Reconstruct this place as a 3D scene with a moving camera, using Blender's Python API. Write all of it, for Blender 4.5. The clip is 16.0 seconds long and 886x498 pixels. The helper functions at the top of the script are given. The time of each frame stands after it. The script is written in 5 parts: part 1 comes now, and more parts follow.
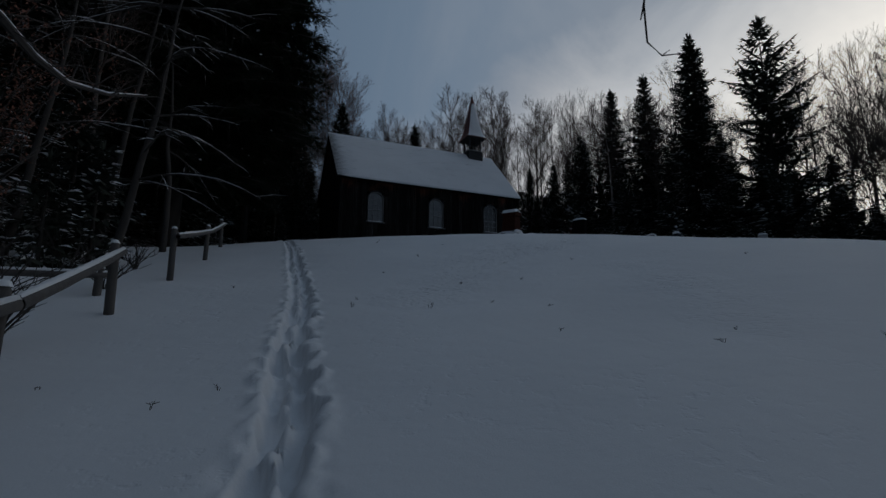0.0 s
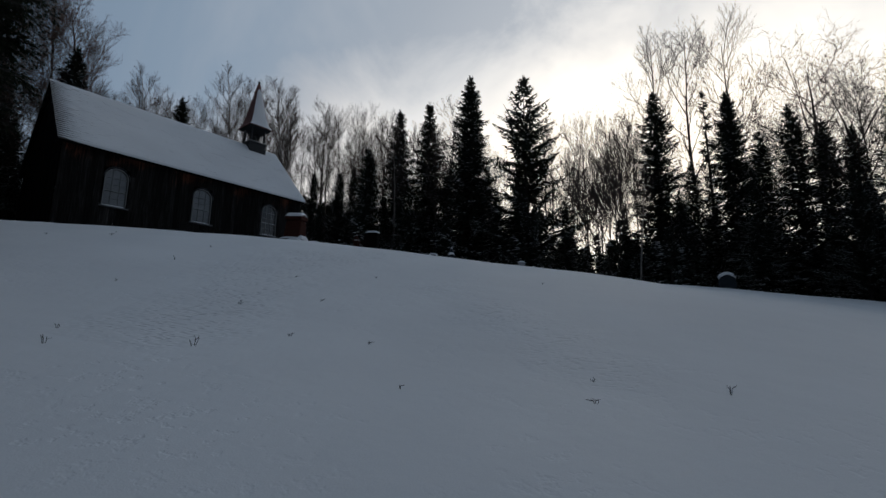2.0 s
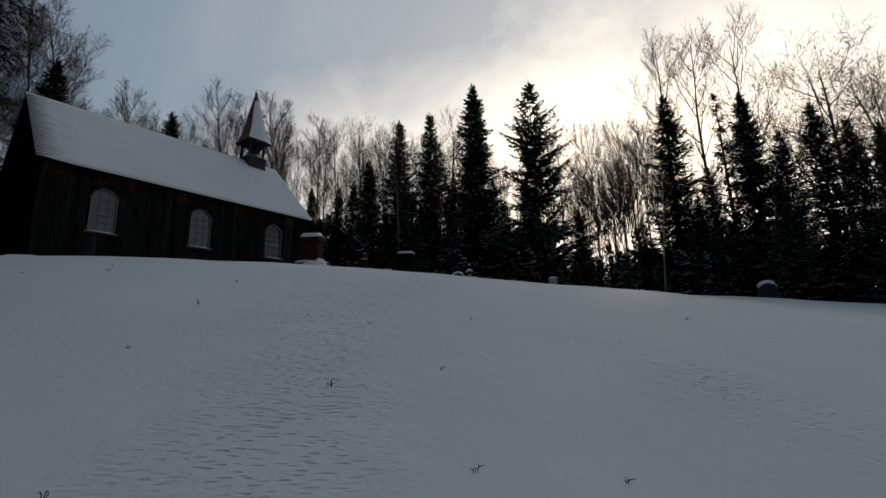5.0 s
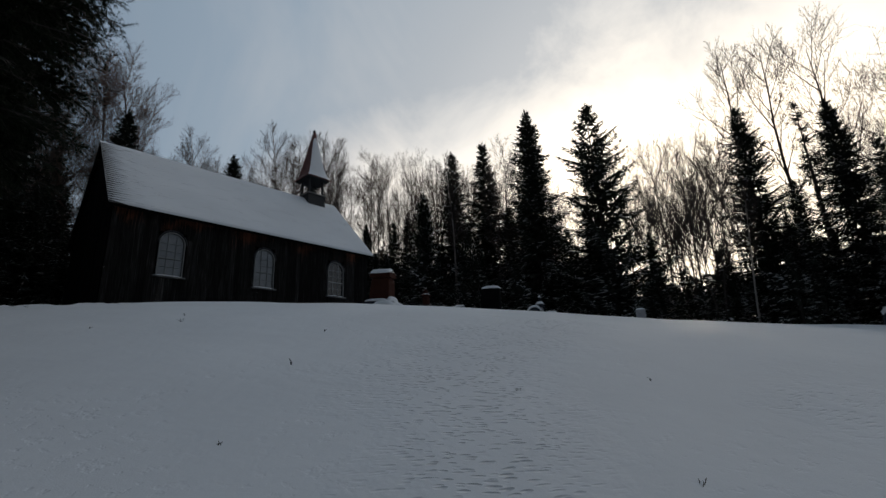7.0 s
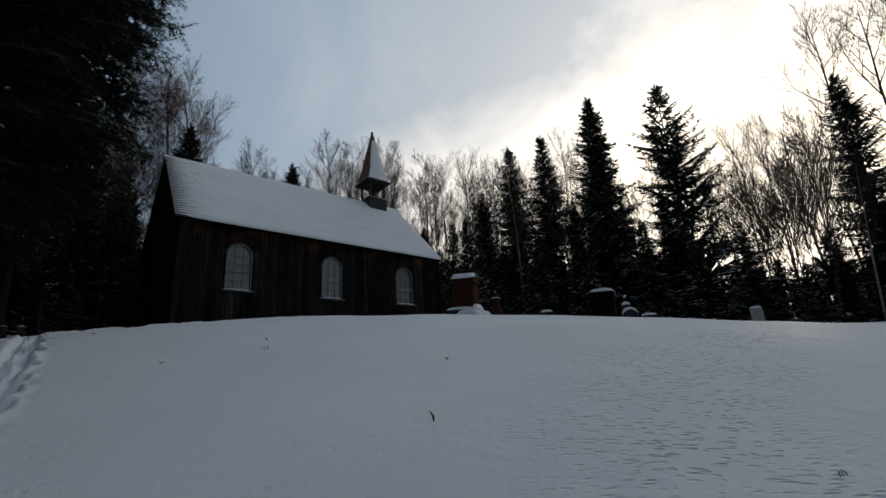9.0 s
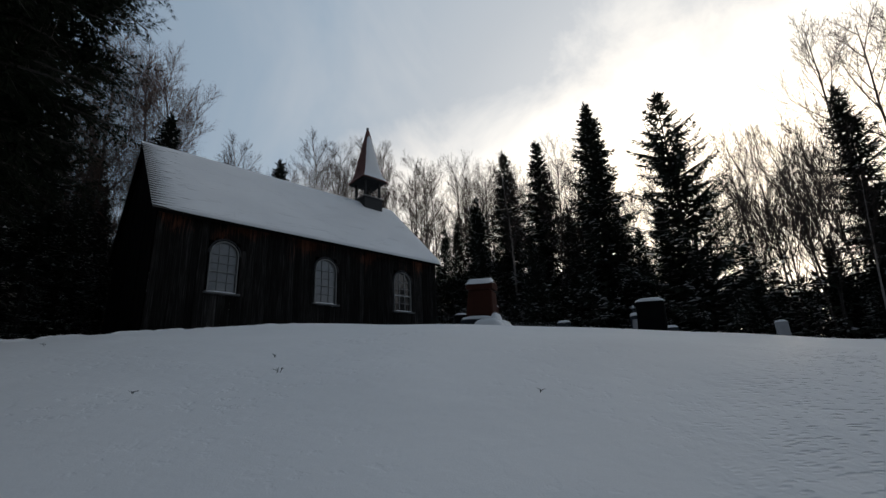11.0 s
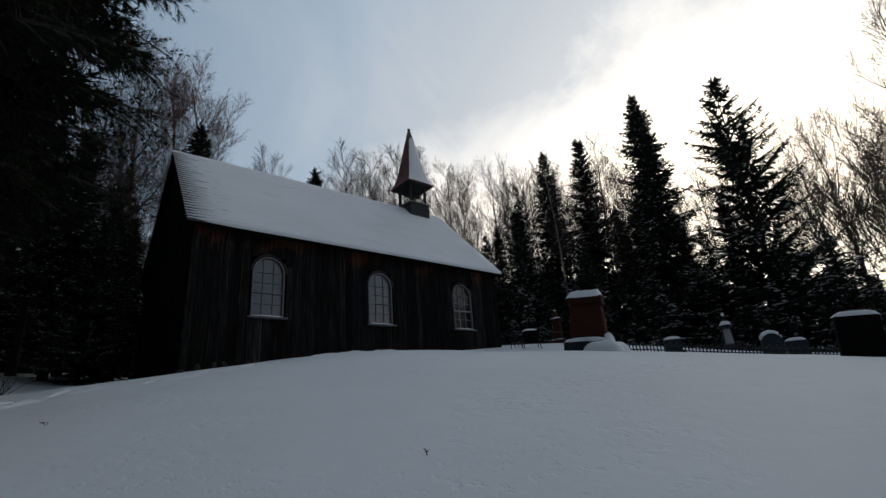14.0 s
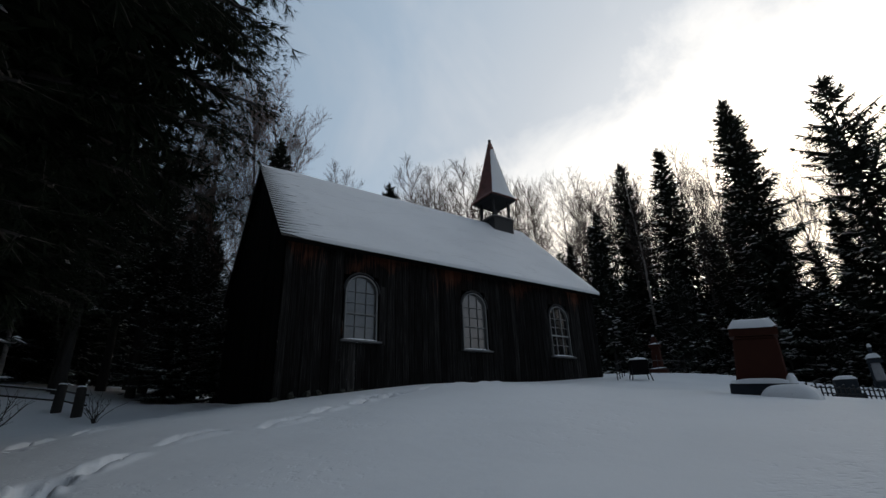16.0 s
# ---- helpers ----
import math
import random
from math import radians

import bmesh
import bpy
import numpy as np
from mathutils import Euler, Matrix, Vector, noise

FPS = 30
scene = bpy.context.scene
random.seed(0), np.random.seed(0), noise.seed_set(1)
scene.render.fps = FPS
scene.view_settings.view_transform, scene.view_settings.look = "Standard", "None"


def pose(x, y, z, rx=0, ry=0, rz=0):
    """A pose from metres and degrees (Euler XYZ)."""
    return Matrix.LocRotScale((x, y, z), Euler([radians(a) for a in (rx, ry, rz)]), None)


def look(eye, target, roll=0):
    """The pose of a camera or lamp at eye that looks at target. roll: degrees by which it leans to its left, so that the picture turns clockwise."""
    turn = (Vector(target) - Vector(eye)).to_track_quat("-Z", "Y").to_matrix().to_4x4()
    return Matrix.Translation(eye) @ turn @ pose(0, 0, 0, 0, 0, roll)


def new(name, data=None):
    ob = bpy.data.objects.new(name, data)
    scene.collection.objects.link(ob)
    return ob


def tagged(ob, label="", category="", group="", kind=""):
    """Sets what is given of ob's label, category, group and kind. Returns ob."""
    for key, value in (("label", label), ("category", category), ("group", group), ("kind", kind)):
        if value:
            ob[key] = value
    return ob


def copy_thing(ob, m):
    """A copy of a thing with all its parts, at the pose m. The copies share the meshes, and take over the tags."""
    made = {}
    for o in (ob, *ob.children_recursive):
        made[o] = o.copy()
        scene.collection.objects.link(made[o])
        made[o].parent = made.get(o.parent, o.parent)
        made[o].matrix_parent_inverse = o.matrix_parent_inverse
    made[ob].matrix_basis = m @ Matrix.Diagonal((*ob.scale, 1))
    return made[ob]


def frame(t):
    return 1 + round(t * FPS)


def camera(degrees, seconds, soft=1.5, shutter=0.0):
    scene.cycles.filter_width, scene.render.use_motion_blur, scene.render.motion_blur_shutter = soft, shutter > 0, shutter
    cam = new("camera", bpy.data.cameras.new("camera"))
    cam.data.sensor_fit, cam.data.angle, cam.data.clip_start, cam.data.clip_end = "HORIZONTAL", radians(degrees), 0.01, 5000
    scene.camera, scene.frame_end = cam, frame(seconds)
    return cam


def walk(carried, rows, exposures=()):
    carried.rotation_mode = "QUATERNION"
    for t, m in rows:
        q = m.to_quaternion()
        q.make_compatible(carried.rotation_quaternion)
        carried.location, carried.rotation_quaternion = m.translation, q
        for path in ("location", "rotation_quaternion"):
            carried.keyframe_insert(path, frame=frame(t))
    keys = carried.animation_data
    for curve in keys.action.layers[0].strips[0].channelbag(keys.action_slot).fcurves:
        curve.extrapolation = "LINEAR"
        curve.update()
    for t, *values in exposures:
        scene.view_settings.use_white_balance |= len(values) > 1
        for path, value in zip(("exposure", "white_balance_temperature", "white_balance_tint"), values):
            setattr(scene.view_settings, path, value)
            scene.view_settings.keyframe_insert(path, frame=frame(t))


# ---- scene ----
cam = camera(87.0, 16.0)
PATH = [
    (0, (0.286, -0.16, 0.174), (1.071, 1.65, 0.502), 0.2),
    (0.5, (0.534, 0.187, 0.281), (1.62, 1.824, 0.658), -0.2),
    (1, (0.595, 0.58, 0.361), (1.918, 2.028, 0.752), 0.0),
    (1.5, (0.703, 1.028, 0.439), (2.172, 2.331, 0.818), 1.0),
    (2, (0.782, 1.466, 0.544), (2.311, 2.701, 0.915), 0.5),
    (2.5, (0.9, 1.937, 0.653), (2.462, 3.132, 1.015), -0.1),
    (3, (1.008, 2.409, 0.759), (2.585, 3.595, 1.084), -0.7),
    (5.5, (1.384, 4.842, 1.392), (2.917, 6.04, 1.857), -1.9),
    (6, (1.509, 5.335, 1.509), (2.991, 6.578, 2.019), -1.6),
    (6.5, (1.605, 5.807, 1.626), (3.038, 7.098, 2.155), -2.4),
    (7, (1.694, 6.315, 1.745), (3.101, 7.62, 2.306), -2.5),
    (7.5, (1.789, 6.83, 1.869), (3.167, 8.159, 2.449), -2.8),
    (8, (1.887, 7.381, 2.017), (3.233, 8.739, 2.606), -2.9),
    (8.5, (1.991, 7.939, 2.16), (3.267, 9.362, 2.748), -3.6),
    (9, (2.055, 8.439, 2.309), (3.311, 9.883, 2.888), -3.4),
    (9.5, (2.136, 8.921, 2.432), (3.419, 10.344, 3.006), -2.9),
    (12, (2.491, 11.319, 2.878), (3.808, 12.691, 3.498), -3.1),
    (12.5, (2.595, 11.809, 3.031), (3.86, 13.235, 3.634), -2.3),
    (13, (2.678, 12.284, 3.197), (3.908, 13.743, 3.797), -3.6),
    (13.5, (2.721, 12.749, 3.345), (3.967, 14.186, 3.967), -3.6),
    (14, (2.668, 13.22, 3.527), (3.908, 14.651, 4.174), -4.3),
    (14.5, (2.595, 13.695, 3.661), (3.831, 15.12, 4.326), -4.7),
    (15, (2.469, 14.221, 3.827), (3.651, 15.681, 4.513), -3.4),
    (15.5, (2.366, 14.722, 3.973), (3.489, 16.218, 4.68), -2.1),
    (16, (2.308, 15.245, 4.134), (3.356, 16.786, 4.859), -1.9),
]
walk(cam, [(t, look(eye, target, roll)) for t, eye, target, roll in PATH],
     exposures=[(0, -1.13, 5900, 9), (0.25, -0.65, 5750, 8), (0.5, -0.28, 5700, 8), (1.0, -0.38, 5900, 9), (2.0, -0.40, 6250, 10), (3.0, -0.34, 6450, 10), (5.5, -0.30, 6750, 10), (7.0, -0.15, 6750, 10), (9.0, 0.04, 6700, 10), (12.5, 0.08, 6700, 10), (16, 0.22, 6600, 10)])

# ---- sky, sun ----
SUN = Vector((0.957, 0.215, 0.195)).normalized()
SUN_ELEV = math.asin(SUN.z)
SUN_AZIM = math.atan2(SUN.x, SUN.y)


class Nodes:
    """Short hand for node trees."""

    def __init__(self, tree):
        self.tree = tree
        tree.nodes.clear()

    def add(self, kind, **inputs):
        node = self.tree.nodes.new(kind)
        for key, value in inputs.items():
            self.put(node, key.replace("_", " "), value)
        return node

    def put(self, node, key, value):
        socket = node.inputs[int(key)] if key.isdigit() else node.inputs[key]
        if isinstance(value, bpy.types.NodeSocket):
            self.tree.links.new(value, socket)
        else:
            socket.default_value = value

    def math(self, op, a, b=0.0, clamp=False):
        node = self.tree.nodes.new("ShaderNodeMath")
        node.operation, node.use_clamp = op, clamp
        self.put(node, "0", a)
        self.put(node, "1", b)
        return node.outputs[0]

    def ramp(self, fac, stops):
        node = self.tree.nodes.new("ShaderNodeValToRGB")
        self.put(node, "Fac", fac)
        el = node.color_ramp.elements
        while len(el) < len(stops):
            el.new(0.5)
        for e, (at, colour) in zip(el, stops):
            e.position = at
            e.color = (*colour, 1) if isinstance(colour, tuple) else (colour, colour, colour, 1)
        return node.outputs["Color"]

    def mix(self, fac, a, b, blend="MIX"):
        node = self.tree.nodes.new("ShaderNodeMix")
        node.data_type, node.blend_type = "RGBA", blend
        for i, v in ((0, fac), (6, a), (7, b)):
            if isinstance(v, bpy.types.NodeSocket):
                self.tree.links.new(v, node.inputs[i])
            else:
                node.inputs[i].default_value = v if i == 0 else (*v, 1) if len(v) == 3 else v
        return node.outputs[2]

    def vector(self, op, vec, other):
        node = self.tree.nodes.new("ShaderNodeVectorMath")
        node.operation = op
        self.tree.links.new(vec, node.inputs[0])
        node.inputs[1].default_value = other
        return node.outputs["Vector"]

    def dot(self, vec, axis):
        node = self.tree.nodes.new("ShaderNodeVectorMath")
        node.operation = "DOT_PRODUCT"
        self.tree.links.new(vec, node.inputs[0])
        node.inputs[1].default_value = axis
        return node.outputs["Value"]


def build_sky():
    world = bpy.data.worlds.new("sky")
    scene.world = world
    world.use_nodes = True
    n = Nodes(world.node_tree)
    way = n.add("ShaderNodeTexCoord").outputs["Generated"]
    sky = n.add("ShaderNodeTexSky")
    sky.sky_type, sky.sun_disc = "NISHITA", False
    sky.sun_elevation, sky.sun_rotation = SUN_ELEV, SUN_AZIM
    blue = n.mix(1.0, sky.outputs[0], (0.06, 0.06, 0.06), "MULTIPLY")
    toward = n.dot(way, tuple(SUN))
    # the clear half of the sky, hazy, fading away from the sun
    fade = n.ramp(n.math("ADD", n.math("MULTIPLY", toward, 0.5), 0.5),
                  [(0.0, (0.06, 0.072, 0.092)), (0.42, (0.16, 0.189, 0.23)), (0.66, (0.245, 0.335, 0.445)), (0.80, (0.355, 0.45, 0.56)), (0.9, (0.55, 0.60, 0.66)), (1.0, (0.9, 0.9, 0.9))])
    clear = n.mix(0.10, fade, blue)
    # the cloud bank that hangs round the sun, with a slanting ragged edge
    edge = Vector((0.525, 0.703, 0.479)).cross(Vector((0.791, 0.148, 0.5935))).normalized()
    if edge.dot(SUN) < 0:
        edge = -edge
    side = n.dot(way, tuple(edge))
    rough = n.add("ShaderNodeTexNoise", Vector=way, Scale=3.2, Detail=6.0, Roughness=0.62, Distortion=0.4)
    fine = n.math("MULTIPLY", n.math("SUBTRACT", rough.outputs["Fac"], 0.5), 0.42)
    bank = n.ramp(n.math("ADD", n.math("ADD", side, fine), 0.5), [(0.40, 0.0), (0.54, 0.5), (0.68, 1.0)])
    bright = n.ramp(n.math("ADD", n.math("MULTIPLY", toward, 0.5), 0.5),
                    [(0.0, (0.065, 0.075, 0.09)), (0.5, (0.21, 0.22, 0.24)), (0.74, (0.56, 0.56, 0.58)), (0.85, (0.92, 0.87, 0.83)), (0.93, (1.5, 1.42, 1.3)), (1.0, (2.3, 2.05, 1.7))])
    # thin streaks in the clear part
    wisp = n.add("ShaderNodeTexNoise", Vector=way, Scale=2.1, Detail=5.0, Roughness=0.6, Distortion=0.8)
    streak = n.ramp(wisp.outputs["Fac"], [(0.5, 0.0), (0.8, 0.25)])
    clear = n.mix(streak, clear, bright)
    colour = n.mix(bank, clear, bright)
    back = n.add("ShaderNodeBackground", Color=colour, Strength=1.0)
    n.tree.links.new(back.outputs[0], n.add("ShaderNodeOutputWorld").inputs["Surface"])


build_sky()
sun = new("sun", bpy.data.lights.new("sun", "SUN"))
sun.data.energy, sun.data.angle, sun.data.color = 0.9, radians(10), (1.0, 0.86, 0.70)
sun.matrix_world = look(SUN * 60, (0, 0, 0))


# ---- materials ----
def material(name, colour, rough=0.8, scale=6.0, spread=0.35, bump=0.3, stretch=(1, 1, 1), fine=60.0, metal=0.0, island=0.0, grain=0.35, spec=0.5, coords="Object", bump_size=0.02):
    """A surface with stains at one scale and grain at another."""
    m = bpy.data.materials.new(name)
    m.use_nodes = True
    n = Nodes(m.node_tree)
    where = n.add("ShaderNodeTexCoord").outputs[coords]
    place = n.add("ShaderNodeMapping", Vector=where, Scale=stretch).outputs[0]
    big = n.add("ShaderNodeTexNoise", Vector=place, Scale=scale, Detail=4.0, Roughness=0.6).outputs["Fac"]
    small = n.add("ShaderNodeTexNoise", Vector=place, Scale=fine, Detail=3.0, Roughness=0.7).outputs["Fac"]
    low = tuple(max(0.0, c * (1 - spread)) for c in colour)
    high = tuple(min(1.0, c * (1 + spread)) for c in colour)
    tone = n.ramp(big, [(0.3, low), (0.7, high)])
    tone = n.mix(grain, tone, n.ramp(small, [(0.3, low), (0.7, high)]))
    if island:
        own = n.add("ShaderNodeObjectInfo").outputs["Random"]
        loose = n.add("ShaderNodeNewGeometry").outputs["Random Per Island"]
        shift = n.math("ADD", n.math("MULTIPLY", n.math("FRACT", n.math("ADD", own, loose)), 2 * island), 1 - island)
        tone = n.mix(1.0, tone, shift, "MULTIPLY")
    shader = n.add("ShaderNodeBsdfPrincipled", Base_Color=tone, Roughness=rough, Metallic=metal)
    shader.inputs["Specular IOR Level"].default_value = spec
    if bump:
        both = n.math("ADD", n.math("MULTIPLY", big, 0.6), n.math("MULTIPLY", small, 0.4))
        relief = n.add("ShaderNodeBump", Height=both, Strength=bump, Distance=bump_size)
        n.put(shader, "Normal", relief.outputs[0])
    n.tree.links.new(shader.outputs[0], n.add("ShaderNodeOutputMaterial").inputs["Surface"])
    return m


def snow_material(name, ripples):
    """Settled snow; where ripples is on, wind-pitted patches as on the open slope."""
    m = bpy.data.materials.new(name)
    m.use_nodes = True
    n = Nodes(m.node_tree)
    where = n.add("ShaderNodeTexCoord").outputs["Object"]
    big = n.add("ShaderNodeTexNoise", Vector=where, Scale=0.5, Detail=4.0).outputs["Fac"]
    grain = n.add("ShaderNodeTexNoise", Vector=where, Scale=90.0, Detail=2.0).outputs["Fac"]
    lumps = n.add("ShaderNodeTexNoise", Vector=where, Scale=2.2, Detail=4.0, Roughness=0.5).outputs["Fac"]
    colour = n.ramp(n.math("ADD", n.math("MULTIPLY", big, 0.7), n.math("MULTIPLY", grain, 0.3)),
                    [(0.3, (0.71, 0.718, 0.735)), (0.7, (0.79, 0.797, 0.81))])
    height = n.math("ADD", n.math("MULTIPLY", lumps, 0.014), n.math("MULTIPLY", grain, 0.0012))
    crust = n.add("ShaderNodeTexNoise", Vector=where, Scale=7.0, Detail=3.0, Roughness=0.6).outputs["Fac"]
    sparse = n.add("ShaderNodeTexNoise", Vector=where, Scale=0.7, Detail=3.0).outputs["Fac"]
    dents = n.math("MULTIPLY", n.ramp(crust, [(0.56, 0.0), (0.72, 1.0)]), n.ramp(sparse, [(0.42, 0.0), (0.62, 1.0)]))
    height = n.math("SUBTRACT", height, n.math("MULTIPLY", dents, 0.006))
    if ripples:
        turned = n.add("ShaderNodeMapping", Vector=where, Rotation=(0, 0, radians(36))).outputs[0]
        bent = n.add("ShaderNodeMapping", Vector=turned, Scale=(1.0, 2.8, 1.0)).outputs[0]
        wavy = n.add("ShaderNodeTexNoise", Vector=where, Scale=1.5, Detail=2.0)
        swayed = n.add("ShaderNodeVectorMath")
        n.tree.links.new(bent, swayed.inputs[0])
        n.tree.links.new(n.mix(1.0, wavy.outputs["Color"], (0.4, 0.4, 0.4), "MULTIPLY"), swayed.inputs[1])
        pits = n.add("ShaderNodeTexVoronoi", Vector=swayed.outputs[0], Scale=7.2, Randomness=1.0).outputs["Distance"]
        cut = n.ramp(n.math("ADD", pits, n.math("MULTIPLY", lumps, 0.5)), [(0.25, 0.0), (0.65, 1.0)])
        patch = 0.0
        flat = n.vector("MULTIPLY", where, (1, 1, 0))
        for a, b, r, most in (((3.1, 7.2), (6.3, 10.4), 1.25, 1.0), ((5.6, 3.4), (7.6, 7.0), 1.1, 0.55), ((5.6, 10.3), (9.6, 11.0), 1.7, 0.85), ((6.2, 16.6), (9.2, 16.1), 0.9, 0.55)):
            run = Vector((b[0] - a[0], b[1] - a[1], 0))
            off = n.vector("SUBTRACT", flat, (a[0], a[1], 0))
            along = n.math("MULTIPLY", n.dot(off, tuple(run / run.length_squared)), 1.0, True)
            foot = n.add("ShaderNodeCombineXYZ", X=n.math("MULTIPLY", along, run.x), Y=n.math("MULTIPLY", along, run.y)).outputs[0]
            apart = n.add("ShaderNodeVectorMath")
            apart.operation = "DISTANCE"
            n.tree.links.new(off, apart.inputs[0])
            n.tree.links.new(foot, apart.inputs[1])
            near = n.math("SUBTRACT", most, n.math("MULTIPLY", apart.outputs["Value"], most / r))
            patch = n.math("MAXIMUM", patch, near)
        ragged = n.math("MULTIPLY", n.math("SUBTRACT", n.add("ShaderNodeTexNoise", Vector=where, Scale=0.9, Detail=5.0, Roughness=0.65).outputs["Fac"], 0.5), 1.0)
        patch = n.ramp(n.math("ADD", patch, ragged), [(0.15, 0.0), (0.7, 1.0)])
        height = n.math("ADD", height, n.math("MULTIPLY", n.math("MULTIPLY", cut, patch), 0.030))
    relief = n.add("ShaderNodeBump", Height=height, Strength=0.9, Distance=1.0)
    shader = n.add("ShaderNodeBsdfPrincipled", Base_Color=colour, Roughness=0.55, Normal=relief.outputs[0])
    shader.inputs["Specular IOR Level"].default_value = 0.35
    n.tree.links.new(shader.outputs[0], n.add("ShaderNodeOutputMaterial").inputs["Surface"])
    return m


def board_material(name, russet, bleach_shade=1.0):
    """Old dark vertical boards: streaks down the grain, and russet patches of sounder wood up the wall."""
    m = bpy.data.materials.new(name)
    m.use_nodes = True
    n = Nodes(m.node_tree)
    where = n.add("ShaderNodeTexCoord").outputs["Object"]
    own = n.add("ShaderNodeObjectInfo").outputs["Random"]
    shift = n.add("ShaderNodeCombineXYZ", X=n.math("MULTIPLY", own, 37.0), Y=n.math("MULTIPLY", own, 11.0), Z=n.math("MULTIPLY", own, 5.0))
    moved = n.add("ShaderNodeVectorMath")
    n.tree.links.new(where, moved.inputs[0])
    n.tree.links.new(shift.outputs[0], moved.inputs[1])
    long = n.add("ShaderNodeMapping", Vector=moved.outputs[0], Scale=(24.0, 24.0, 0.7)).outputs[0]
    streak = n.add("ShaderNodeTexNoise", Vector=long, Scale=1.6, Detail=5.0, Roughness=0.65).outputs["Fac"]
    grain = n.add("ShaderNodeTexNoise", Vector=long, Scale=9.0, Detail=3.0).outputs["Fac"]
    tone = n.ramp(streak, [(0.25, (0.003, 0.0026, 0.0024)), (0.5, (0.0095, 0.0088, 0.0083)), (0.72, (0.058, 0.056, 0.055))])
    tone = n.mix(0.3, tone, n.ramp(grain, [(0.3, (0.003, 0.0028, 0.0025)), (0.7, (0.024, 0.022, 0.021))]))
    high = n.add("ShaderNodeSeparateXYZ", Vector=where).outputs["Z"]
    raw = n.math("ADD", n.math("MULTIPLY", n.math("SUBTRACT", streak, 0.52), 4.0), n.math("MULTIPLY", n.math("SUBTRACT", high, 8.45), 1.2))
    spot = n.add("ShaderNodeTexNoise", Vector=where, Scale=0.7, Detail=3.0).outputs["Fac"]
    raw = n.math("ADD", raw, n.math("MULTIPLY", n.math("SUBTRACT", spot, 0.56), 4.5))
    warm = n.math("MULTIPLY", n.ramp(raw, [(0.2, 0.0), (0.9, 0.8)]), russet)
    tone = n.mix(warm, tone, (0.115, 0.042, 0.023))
    # overall factor: above 1 bleaches the boards, well below 1 paints in shade
    tone = n.mix(1.0, tone, n.ramp(own, [(0.0, 0.5 * bleach_shade), (0.55, 0.75 * bleach_shade), (0.85, 1.1 * bleach_shade), (1.0, 1.5 * bleach_shade)]), "MULTIPLY")
    relief = n.add("ShaderNodeBump", Height=grain, Strength=0.5, Distance=0.01)
    shader = n.add("ShaderNodeBsdfPrincipled", Base_Color=tone, Roughness=0.9, Normal=relief.outputs[0])
    shader.inputs["Specular IOR Level"].default_value = 0.05
    n.tree.links.new(shader.outputs[0], n.add("ShaderNodeOutputMaterial").inputs["Surface"])
    return m


SNOW = snow_material("slope_snow", True)
SNOW_CAP = snow_material("settled_snow", False)
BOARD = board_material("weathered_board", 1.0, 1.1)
# the same boards with the shade of gables and eaves put into the colour
SHADED_BOARD = board_material("shaded_weathered_board", 0.0, 0.3)
GREY_BOARD = board_material("bleached_grey_board", 0.0, 2.0)
SHINGLE = material("grey_shingle", (0.05, 0.042, 0.037), 0.85, 3.0, 0.4, 0.4, fine=30, island=0.25)
RED_SHINGLE = material("red_shingle", (0.13, 0.05, 0.042), 0.8, 4.0, 0.4, 0.4, fine=30, island=0.25)
TRIM = material("grey_trim", (0.14, 0.14, 0.14), 0.7, 6.0, 0.3, 0.2)
WHITE_TRIM = material("white_window_paint", (0.16, 0.16, 0.158), 0.6, 9.0, 0.18, 0.2)
BRIGHT_BAR = material("white_glazing_bar", (0.34, 0.34, 0.335), 0.6, 9.0, 0.15, 0.2)
MUNTIN = material("worn_glazing_bar", (0.15, 0.15, 0.148), 0.65, 9.0, 0.2, 0.2)
DARK_TRIM = material("dark_painted_wood", (0.016, 0.016, 0.018), 0.7, 8.0, 0.3, 0.2)
CLEAR_PANE = material("clean_glass", (0.012, 0.013, 0.014), 0.04, 1.3, 0.3, 0.02, fine=14, grain=0.2, spec=0.6)
# pale grey base paints the reflected sky into the glass
SKY_PANE = material("sky_grey_glass", (0.13, 0.13, 0.13), 0.12, 1.3, 0.35, 0.03, fine=14, grain=0.25, spec=0.8)
BARK = material("dark_bark", (0.040, 0.034, 0.030), 0.9, 3.0, 0.4, 0.7, (1, 1, 0.25), fine=25)
GREY_BARK = material("grey_bark", (0.062, 0.053, 0.047), 0.9, 3.0, 0.4, 0.5, (1, 1, 0.3), fine=25)
PALE_BARK = material("pale_bark", (0.30, 0.27, 0.25), 0.85, 3.0, 0.35, 0.4, (1, 1, 2.0), fine=25)
# twigs with the pinkish glow of low sun mixed into their colour
SUNLIT_TWIG = material("sunlit_twigs", (0.115, 0.072, 0.060), 0.9, 2.0, 0.3, 0.0)
TAN_TWIG = material("tan_twigs", (0.062, 0.045, 0.038), 0.9, 2.0, 0.3, 0.0)
NEEDLE = material("spruce_needles", (0.04, 0.046, 0.036), 0.85, 1.2, 0.4, 0.0, fine=9, island=0.35, spec=0.1)
PINE_NEEDLE = material("pine_needles", (0.013, 0.018, 0.010), 0.85, 0.9, 0.4, 0.0, fine=9, island=0.4, spec=0.1)
BROWN_LEAF = material("dead_leaf", (0.13, 0.052, 0.032), 0.85, 2.0, 0.35, 0.0, island=0.4)
WEED = material("dead_stalk", (0.05, 0.045, 0.038), 0.9, 9.0, 0.3, 0.0)
FENCE_WOOD = material("grey_fence_wood", (0.085, 0.077, 0.072), 0.85, 2.5, 0.35, 0.5, (5, 5, 0.8), fine=30)
